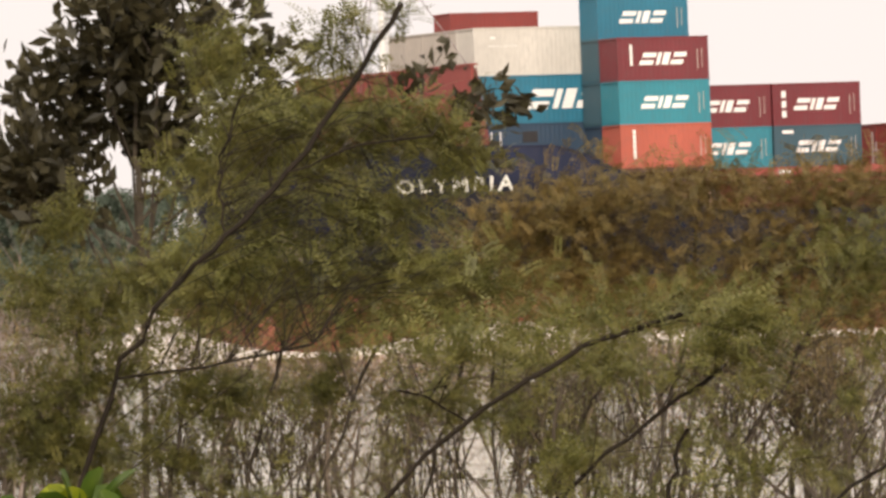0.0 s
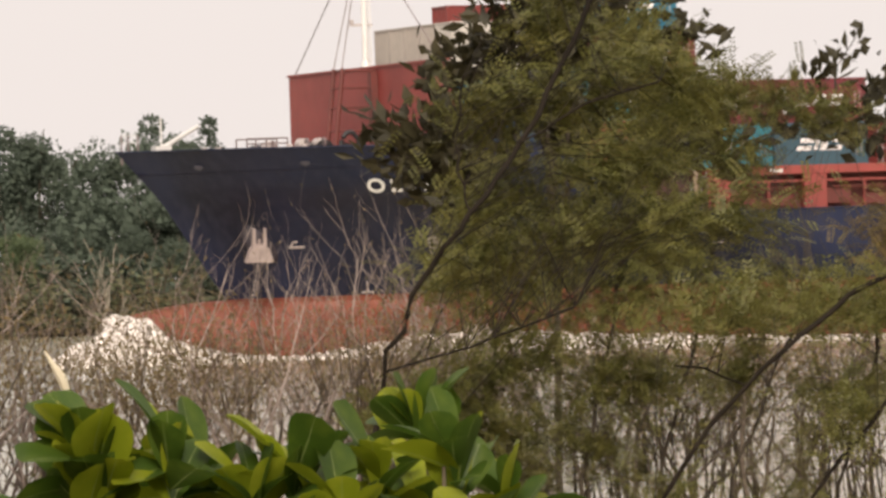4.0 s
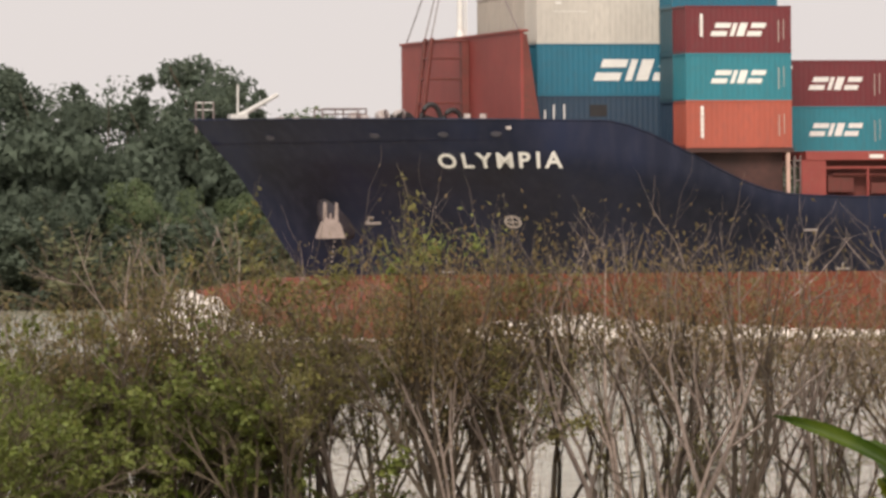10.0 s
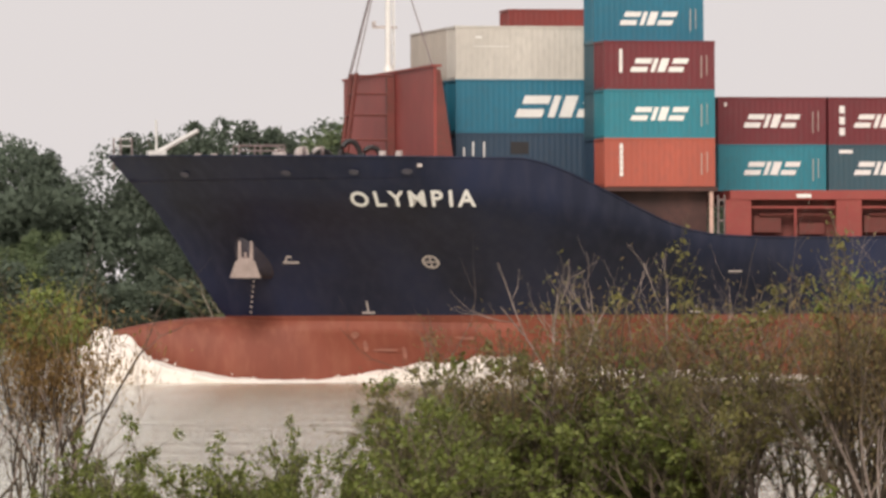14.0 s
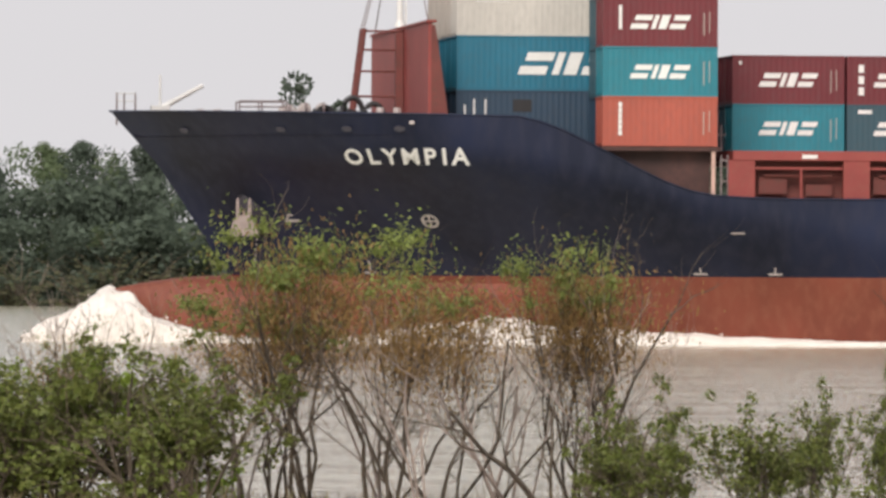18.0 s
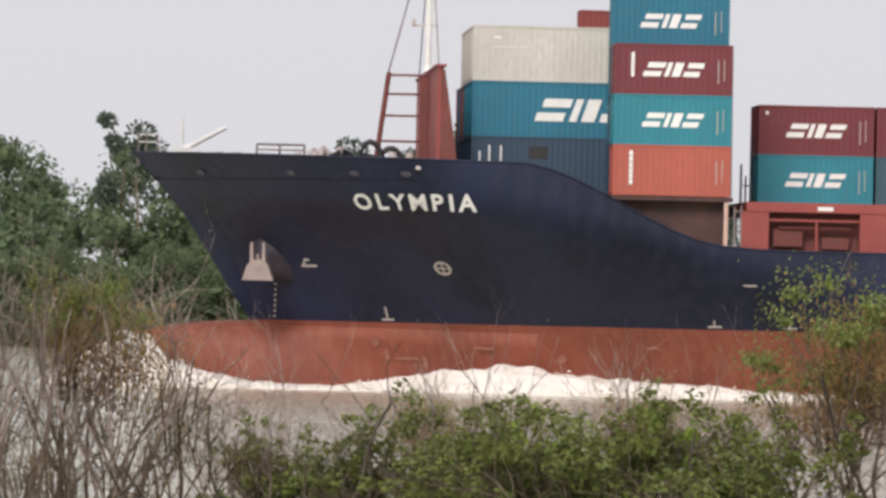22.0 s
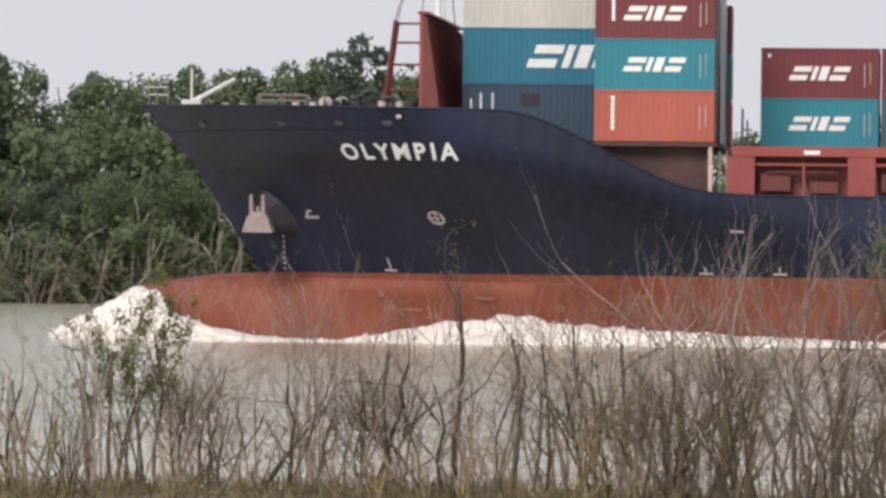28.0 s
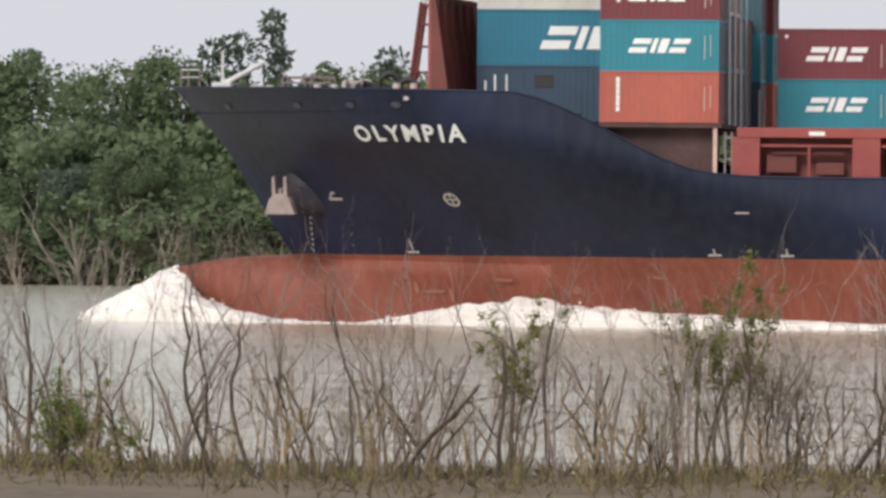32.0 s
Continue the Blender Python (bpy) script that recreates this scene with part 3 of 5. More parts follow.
# stands and hatch coaming under the containers
# the stack's shadow is put into the dark brown of this plating and beam
part("stack_stand", Shape().box(-6.0, -0.25, 0.9, 1.1, 7.5, 10.4), STANDBROWN, ship, "brown plating below the outer stack, coloured dark for its shadow")
part("stand_beam", Shape().box(-6.1, 0.15, 0.05, 27.9, 10.2, 10.42), STANDBROWN, ship)
for y in (0.12, 27.7):
    part("stand_post", Shape().box(-0.28, -0.08, y, y + 0.2, 7.5, 10.2), material("pale_post_paint", (0.55, 0.36, 0.3), 0.6, 0.15, 0.5), ship, "pale post at the deck edge")
part("stair_frame", Shape().box(0.25, 0.33, 0.5, 0.58, 7.5, 10.0).box(0.6, 0.68, 0.5, 0.58, 7.5, 10.0).box(0.25, 0.68, 0.5, 0.56, 8.6, 8.68).box(0.25, 0.68, 0.5, 0.56, 9.7, 9.78), STEEL, ship)
for i in range(10):
    x0 = 0.66 + 6.1 * i
    c = part("coaming_pillar", Shape().box(x0, x0 + 1.4, 0.35, 0.75, 7.5, 9.75), DECKRED, ship, "broad red coaming pillar")
    part("coaming_rail", Shape().box(x0 + 1.4, x0 + 6.1, 0.5, 0.62, 9.28, 9.4).box(x0 + 3.82, x0 + 3.94, 0.5, 0.62, 7.5, 9.28), DECKRED, c)
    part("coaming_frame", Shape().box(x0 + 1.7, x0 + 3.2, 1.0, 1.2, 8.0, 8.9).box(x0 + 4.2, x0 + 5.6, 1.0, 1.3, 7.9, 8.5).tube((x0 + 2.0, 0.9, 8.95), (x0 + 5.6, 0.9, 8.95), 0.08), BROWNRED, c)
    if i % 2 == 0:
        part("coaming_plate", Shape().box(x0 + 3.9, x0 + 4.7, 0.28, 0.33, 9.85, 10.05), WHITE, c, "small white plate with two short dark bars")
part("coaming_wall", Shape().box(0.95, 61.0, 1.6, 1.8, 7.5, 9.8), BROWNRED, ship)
part("hatch_cover", Shape().box(0.9, 61.0, 0.3, 27.6, 9.75, 10.24), DECKRED, ship, "long red hatch cover edge")
for x in (1.2, 14.9):
    part("lashing_post", Shape().tube((x, 7.6, 10.2), (x, 7.6, 12.3), 0.07).tube((x + 0.25, 7.6, 10.2), (x + 0.25, 7.6, 11.7), 0.06).tube((x, 7.6, 11.2), (x + 0.5, 7.6, 11.2), 0.05), STEEL, ship)
# lashing rods on the after ends of the first bay
for y in (2.6, 5.1, 7.6, 10.1):
    part("lashing_rod", Shape().tube((0.25, y, 10.4), (0.2, y, 18.2), 0.06, 0.05, 6), material("galvanised_rod", (0.5, 0.52, 0.52), 0.4, 0.1, 0.5, metal=0.5), ship, "upright pale lashing rod")


# ---------------------------------------------------------------- containers
def corrugated(length, height, depth=0.011, pitch=0.30):
    """A ribbed wall sheet in x and z, facing minus y."""
    n = max(2, int(length / pitch))
    step = length / n
    xs_, ys_ = [], []
    for i in range(n):
        for k, d in ((0.0, 0), (0.27, 0), (0.5, 1), (0.77, 1)):
            xs_.append((i + k) * step), ys_.append(d * depth)
    xs_.append(length), ys_.append(0.0)
    return Shape().grid([[(x, y, 0.0) for x, y in zip(xs_, ys_)], [(x, y, height) for x, y in zip(xs_, ys_)]])


def slanted(x, y, w, h, lean=0.35):
    return [(x + lean * y, y), (x + w + lean * y, y), (x + w + lean * (y + h), y + h), (x + lean * (y + h), y + h)]


def logo_mesh(h):
    """An abstract mark of slanted white blocks, h high."""
    o = []
    bars = [(0.0, 0.0, 1.05, 0.32), (0.1, 0.52, 1.05, 0.32), (1.28, 0.0, 0.27, 0.84), (1.72, 0.0, 0.5, 0.84), (2.4, 0.0, 0.95, 0.32), (2.5, 0.52, 0.95, 0.32)]
    s = Shape()
    for x, y, w, hh in bars:
        q = slanted(x * h, y * h, w * h, hh * h)
        s.add([(a, 0.0, b) for a, b in q] + [(a, 0.02, b) for a, b in q], [(0, 1, 2, 3), (0, 4, 5, 1), (1, 5, 6, 2), (2, 6, 7, 3), (3, 7, 4, 0)])
    return s.mesh("logo_mark", WHITE)


BOX_PARTS = {}


def box_meshes(length, height, mat):
    key = (length, height, mat.name)
    if key not in BOX_PARTS:
        W, r = 2.438, 0.09
        fr = Shape()
        for x in (0, length - 0.14):
            for y in (0, W - 0.14):
                fr.box(x, x + 0.14, y, y + 0.14, 0, height)
        for y in (0.0, W - r):
            fr.box(0.14, length - 0.14, y, y + r, 0, 0.15).box(0.14, length - 0.14, y, y + r, height - 0.1, height)
        for x in (0, length - r):
            fr.box(x, x + r, 0.14, W - 0.14, 0, 0.15).box(x, x + r, 0.14, W - 0.14, height - 0.1, height)
        for x in (-0.01, length - 0.17):
            for y in (-0.01, W - 0.16):
                for z in (-0.005, height - 0.113):
                    fr.box(x, x + 0.18, y, y + 0.17, z, z + 0.118)
        side = corrugated(length - 0.28, height - 0.25).mesh("side_panel", mat)
        end = corrugated(W - 0.28, height - 0.25, 0.05, 0.24).mesh("end_panel", mat)
        roof = Shape().box(0.05, length - 0.05, 0.05, W - 0.05, height - 0.06, height - 0.02).mesh("roof_panel", mat)
        floor_ = Shape().box(0.05, length - 0.05, 0.05, W - 0.05, 0.1, 0.15).mesh("floor_panel", mat)
        door = Shape().box(0, 0.05, 0, W / 2 - 0.15, 0, height - 0.28)
        for z in (0.1, 0.55 * height, height - 0.5):
            door.box(0.05, 0.07, 0.04, W / 2 - 0.2, z, z + 0.12)
        rods = Shape()
        for y in (0.28, 0.8):
            rods.tube((0.1, y, 0.02), (0.1, y, height - 0.3), 0.022, 0.022, 5)
        BOX_PARTS[key] = (fr.mesh("frame", mat), side, end, roof, floor_, door.mesh("door", mat), rods.mesh("lock_rod", STEEL))
    return BOX_PARTS[key]


def container(x, y, z, length, height, mat, label, logo=None, tall_bar=False, marks=()):
    ob = thing("shipping_container", label, "container", "containers stacked on the ship")
    fr, side, end, roof, floor_, door, rods = box_meshes(length, height, mat)
    W = 2.438
    part("frame", fr, mat, ob)
    part("side_panel", side, mat, ob, at=pose(0.14, 0.03, 0.15))
    part("side_panel", side, mat, ob, at=pose(length - 0.14, W - 0.03, 0.15, 0, 0, 180))
    part("end_panel", end, mat, ob, at=pose(0.03, W - 0.14, 0.15, 0, 0, -90))
    part("roof_panel", roof, mat, ob)
    part("floor_panel", floor_, mat, ob)
    for yy in (0.14, W / 2 + 0.005):
        d = part("door", door, mat, ob, at=pose(length - 0.08, yy, 0.15))
        part("lock_rod", rods, STEEL, d)
    if logo:
        h, lx = logo
        part("logo_mark", logo_mesh(h), WHITE, ob, "white slanted block mark", at=pose(lx, -0.004, height * 0.5 - h * 0.43))
    if tall_bar:
        step = (height - 0.83) / 6
        for k in range(6):
            part("marking_bar", Shape().box(0.84, 1.02, 0.004, 0.02, 0.55 + step * k, 0.55 + step * (k + 0.88)), WHITE, ob, "one white block of an upright line of writing")
    for k, (bx, bw_, bz, bh) in enumerate(marks):
        part("marking_bar", Shape().box(bx, bx + bw_, 0.004, 0.02, bz, bz + bh), WHITE, ob, "small white marking")
    right = [(length - 0.75, 0.05, 0.6, 1.2), (length - 0.45, 0.04, 0.75, 1.1)] if logo or tall_bar else []
    for bx, bw_, bz, bh in right:
        part("marking_line", Shape().box(bx, bx + bw_, 0.004, 0.014, bz, bz + bh), GREYBOX, ob)
    return aboard(ob, Matrix.Translation((x, y, z)))


H1, HC = 2.591, 2.88
SMALL = (0.86, 1.42)
A0 = -6.06
container(A0, 0, TOPZ, 6.058, H1, ORANGE, "bright orange-red steel container at the bottom of the outer stack", tall_bar=True)
container(A0, 0, TOPZ + H1, 6.058, H1, TEAL, "teal steel container with a white mark in the outer stack", SMALL)
container(A0, 0, TOPZ + 2 * H1, 6.058, H1, DKRED, "wine red steel container with a white mark topping the outer stack", SMALL, marks=[(0.84, 0.16, 0.9, 1.25)])
for k in range(3):
    container(A0, 2.5, TOPZ + k * H1, 6.058, H1, (NAVYBOX, DKTEAL, DKTEAL)[k], "dark slate blue steel container behind the outer stack")
container(A0, 2.5, TOPZ + 3 * H1, 6.058, H1, TEALBLUE, "blue-teal steel container with a white mark on the highest tier", SMALL)
for r in range(3):
    y = 5.0 + 2.5 * r
    low = container(-13.1, y, TOPZ + 0.09, 12.19, HC, NAVYBOX, "long navy blue container low in the first bay", marks=[(0.9, 0.09, 0.9, 1.5), (1.5, 0.09, 0.9, 1.5), (0.4, 0.09, 0.9, 1.2)] if r == 0 else ())
    if r == 0:
        part("dark_plate", Shape().box(3.0, 4.0, 0.0, 0.02, 1.75, 2.4), BLACK, low, "dark square plate")
    container(-13.1, y, TOPZ + 0.09 + HC, 12.19, HC, TEALBLUE, "long blue-teal high container with a large white mark", (1.4, 3.25) if r == 0 else None)
    container(-13.1, y, TOPZ + 0.09 + 2 * HC, 12.19, HC, CREAM if r == 0 else GREYBOX, "long cream-coloured high container on the third tier", marks=[(1.1, 0.35, 2.2, 0.12), (1.0, 1.9, 1.75, 0.04)] if r == 0 else ())
for r in range(4):
    container(-13.1, 12.5 + 2.5 * r, TOPZ + 0.09, 12.19, HC, NAVYBOX, "long navy blue container low in the first bay")
    container(-13.1, 12.5 + 2.5 * r, TOPZ + 0.09 + HC, 12.19, HC, (DKTEAL, RUSTBOX, TEALBLUE, DKRED)[r], "long painted container on the second tier")
for r in range(2):
    container(-13.1, 12.5 + 2.5 * r, TOPZ + 0.09 + 2 * HC, 12.19, HC, GREYBOX, "long grey-cream high container on the third tier")
for k in range(4):
    container(A0 - 0.4, 22.5, TOPZ + k * H1, 6.058, H1, (NAVYBOX, TEAL, DKTEAL, RUSTBOX)[k], "rust red or slate container in the starboard stack")
for k in range(3):
    container(A0, 25.0, TOPZ + k * H1, 6.058, H1, (ORANGE, TEAL, DKRED)[k], "painted container in the starboard outer stack")
B0 = 10.28
for r in range(2):
    y = 8.0 + 2.5 * r
    container(2.12, y, B0, 6.058, H1, TEAL if r == 0 else DKTEAL, "teal steel container with a white mark on the hatch cover", SMALL if r == 0 else None)
    container(8.33, y, B0, 6.058, H1, DKTEAL, "slate blue container with a worn white mark on the hatch cover", SMALL if r == 0 else None, marks=[(0.6, 0.75, 2.1, 0.2)] if r == 0 else ())
    container(2.12, y, B0 + H1, 6.058, H1, DKRED, "wine red steel container with a white mark on the second tier", SMALL if r == 0 else None, marks=[(0.35, 0.15, 2.1, 0.18)] if r == 0 else ())
    container(8.33, y, B0 + H1, 6.058, H1, DKRED, "wine red steel container with white marks on the second tier", SMALL if r == 0 else None,
              marks=[(0.62, 0.3, 0.5, 0.42), (0.62, 0.3, 1.1, 0.42), (0.62, 0.3, 1.7, 0.42)] if r == 0 else ())
    container(16.65, y, B0, 6.058, H1, RUSTBOX, "rust red container alone on the after hatch cover", tall_bar=r == 0)
    container(22.85, y, B0, 6.058, H1, RUSTBOX, "rust red container alone on the after hatch cover")

# ---------------------------------------------------------------- white water round the bow
rng = random.Random(11)


def foam_body(outline, seed):
    """Heaped foam: a mound over a run of (x, y, height, width), its skin broken up at two scales."""
    rows = []
    for x, y, h, w in outline:
        row = []
        for k in range(29):
            a = math.pi * k / 28
            big = noise.noise((x * 0.8 + seed, k * 0.22, seed * 3.1))
            small = noise.noise((x * 2.6, k * 0.7 + seed, 1.7 * seed))
            j = 1 + 0.28 * big + 0.03 * small
            row.append((x + 0.22 * noise.noise((x * 2, k * 0.9, seed)), y - math.cos(a) * w * (1 + 0.2 * big + 0.04 * small), max(-0.12, math.sin(a) ** 0.6 * h * j + 0.02 * small - 0.04)))
        rows.append(row)
    return Shape().grid(rows)


def path(points, n):
    out = []
    for (a, b) in zip(points, points[1:]):
        for i in range(n):
            out.append(tuple(p + (q - p) * i / n for p, q in zip(a, b)))
    out.append(points[-1])
    h = [q[2] for q in out]
    return [(q[0], q[1], sum(h[max(0, i - n // 2):i + n // 2 + 1]) / len(h[max(0, i - n // 2):i + n // 2 + 1]), q[3]) for i, q in enumerate(out)]


def waterline(x):
    return MID - half_breadth(x, 0.2)


HEAP = path([(-35.4, 13.4, 0.3, 0.6), (-34.7, 13.3, 0.85, 1.4), (-33.7, 13.25, 1.35, 1.9), (-32.6, 13.2, 1.75, 2.1), (-31.5, 13.1, 2.4, 2.3), (-30.4, 12.9, 2.65, 2.3), (-29.5, 12.5, 2.3, 2.2), (-28.8, 12.0, 1.6, 2.0), (-27.6, 11.5, 1.05, 1.8), (-26.2, 11.0, 0.7, 1.6), (-24.0, 10.4, 0.38, 1.3), (-21.5, 9.6, 0.25, 1.1), (-17.5, 7.6, 0.2, 0.8)], 12)
CREST = path([(-21.5, waterline(-21.5) - 1.4, 0.02, 0.15), (-18.5, waterline(-18.5) - 1.3, 0.28, 0.6), (-15.5, waterline(-15.5) - 1.3, 0.9, 1.1), (-12.5, waterline(-12.5) - 1.5, 1.35, 1.5), (-9.5, waterline(-9.5) - 1.4, 1.4, 1.5), (-6.0, waterline(-6) - 1.2, 1.0, 1.4),
              (-2.0, waterline(-2) - 1.0, 0.75, 1.2), (3.0, waterline(3) - 0.8, 0.5, 1.0), (9.0, waterline(9) - 0.6, 0.3, 0.9), (18.0, waterline(18) - 0.5, 0.22, 0.8), (40.0, -0.6, 0.2, 0.8)], 18)
FARSIDE = [(x, 2 * MID - y, h, w) for x, y, h, w in HEAP[50:]]
WAVES = []
for name, line, seed, lumps, label in (("bow_wave", HEAP, 3, 900, "heaped white foam pushed up by the bulbous bow"),
                                       ("side_wave", CREST, 5, 1100, "long white breaking wave along the hull"),
                                       ("bow_wave_far", FARSIDE, 8, 200, "white foam beyond the bow")):
    w = thing(name.replace("_far", ""), label, "wave", "white water round the bow")
    third = max(2, len(line) // 3)
    for k in range(0, len(line) - 1, third):
        part("foam_lump", foam_body(line[k:k + third + 1], seed), FOAM, w, smooth=True)
    spray = Shape()
    for k in range(lumps // 6):
        x, y, h, wd = line[rng.randrange(len(line))]
        if h < 0.2:
            continue
        a, q = rng.uniform(0.1, 1.6), 0.025 + 0.075 * rng.random() ** 2
        c = Vector((x + rng.gauss(0, 0.4), y - math.cos(a) * wd * rng.uniform(0.8, 1.1), max(0.05, math.sin(a) ** 0.6 * h * rng.uniform(0.75, 1.08))))
        ring = [[c + Vector((q * rng.uniform(0.8, 1.5) * math.cos(v) * math.sin(u), q * math.sin(v) * math.sin(u), q * rng.uniform(0.6, 1.0) * math.cos(u))) for v in [math.pi * i / 3 for i in range(7)]] for u in (0.1, 0.9, 1.8, 3.0)]
        spray.grid(ring)
    tagged(part("spray", spray, FOAM, w, "flecks of spray over the foam", True), kind="stuff")
    WAVES.append(w)

# ---------------------------------------------------------------- plants
def turn_from(d, angle, r):
    """d bent by an angle in a random direction."""
    side = d.cross(Vector((r.uniform(-1, 1), r.uniform(-1, 1), r.uniform(-1, 1))))
    if side.length < 1e-4:
        return d
    return (d * math.cos(angle) + side.normalized() * math.sin(angle)).normalized()


def grow(segs, tips, p, d, length, rad, depth, r, wob, forks, angle, lift=0.0, steps=4):
    for i in range(steps):
        d = turn_from(d, r.uniform(0, wob), r)
        d = (d + Vector((0, 0, lift))).normalized()
        q = p + d * (length / steps)
        r2 = rad * (1 - 0.45 / steps)
        segs.append((p, q, rad, r2, depth))
        if depth > 0 and i >= 1:
            for _ in range(forks if r.random() < 0.85 else forks - 1):
                grow(segs, tips, q, turn_from(d, angle * r.uniform(0.6, 1.3), r), length * r.uniform(0.45, 0.7), r2 * 0.62, depth - 1, r, wob, forks, angle, lift, steps)
        p, rad = q, r2
    tips.append((p, d))


def crook(segs, tips, p, d, length, rad, depth, r):
    """A crooked bare stem with few, wide-set branches."""
    n = 6
    for i in range(n):
        d = (turn_from(d, r.uniform(0.05, 0.5), r) + Vector((0, 0, 0.13))).normalized()
        q = p + d * (length / n)
        r2 = rad * 0.88
        segs.append((p, q, rad, r2, depth))
        if depth and i > 0 and r.random() < 0.8:
            crook(segs, tips, q, turn_from(d, r.uniform(0.5, 1.0), r), length * r.uniform(0.3, 0.55), r2 * 0.55, depth - 1, r)
        p, rad = q, r2
    tips.append((p, d))


def stems_shape(segs, thick=1.0):
    s = Shape()
    for a, b, r0, r1, depth in segs:
        s.tube(a, b, r0 * thick, r1 * thick, 4 if r0 > 0.02 else 3, False)
    return s


def leaf_quad(s, c, d, length, width, r, bend=0.25):
    """A pointed leaf of two faces folded along its rib."""
    side = d.cross(Vector((r.uniform(-1, 1), r.uniform(-1, 1), r.uniform(-0.4, 1)))).normalized() * width * 0.5
    up = side.cross(d).normalized() * length * bend * r.uniform(-1, 1)
    m = c + d * length * 0.5
    s.add([c, m + side + up * 0.5, c + d * length, m - side + up * 0.5], [(0, 1, 2), (0, 2, 3)])


def leaf_face(s, c, n, length, width, r):
    """A leaf that lies across the direction n, somewhat tilted."""
    n = turn_from(n, r.uniform(0, 0.8), r)
    d = n.cross(Vector((r.uniform(-1, 1), r.uniform(-1, 1), r.uniform(-1, 1))))
    if d.length < 1e-3:
        return
    d.normalize()
    side = n.cross(d) * width * 0.5
    m = c + n * length * 0.12
    s.add([c - d * length * 0.5, m + side, c + d * length * 0.5, m - side], [(0, 1, 2), (0, 2, 3)])


def leaf_tri(s, c, n, size, r):
    """A single small leaf spray lying roughly across n."""
    n = turn_from(n, r.uniform(0, 1.3), r)
    d = n.cross(Vector((r.uniform(-1, 1), r.uniform(-1, 1), r.uniform(-1, 1))))
    if d.length < 1e-3:
        return
    d = d.normalized() * size
    w = n.cross(d)
    s.add([c - d * 0.5 - w * 0.35, c + d * 0.6, c - d * 0.4 + w * 0.5], [(0, 1, 2)])


def scatter_leaves(s, segs, r, count, length, width, spread, max_depth=0):
    ends = [q for q in segs if q[4] <= max_depth]
    for _ in range(count):
        a, b, r0, r1, depth = ends[r.randrange(len(ends))]
        c = a.lerp(b, r.random()) + Vector((r.gauss(0, spread), r.gauss(0, spread), r.gauss(0, spread * 0.8)))
        d = (b - a).normalized()
        leaf_quad(s, c, turn_from(d, r.uniform(0.3, 1.4), r), length * r.uniform(0.6, 1.25), width * r.uniform(0.6, 1.25), r)
    return s


def clumped(s, segs, r, clumps, per, radius, length, width, low=0.0, max_depth=1):
    """Foliage in rounded tufts about the outer twigs."""
    ends = [q for q in segs if q[4] <= max_depth and q[1].z > low]
    for _ in range(clumps):
        a, b, r0, r1, depth = ends[r.randrange(len(ends))]
        c, q = a.lerp(b, r.random()), radius * r.uniform(0.6, 1.3)
        for _ in range(per):
            n = Vector((r.gauss(0, 1), r.gauss(0, 1), r.gauss(0.35, 0.9))).normalized()
            leaf_face(s, c + n * q * r.uniform(0.35, 1.0), n, length * r.uniform(0.6, 1.3), width * r.uniform(0.6, 1.3), r)
    return s


PLANTS = {}


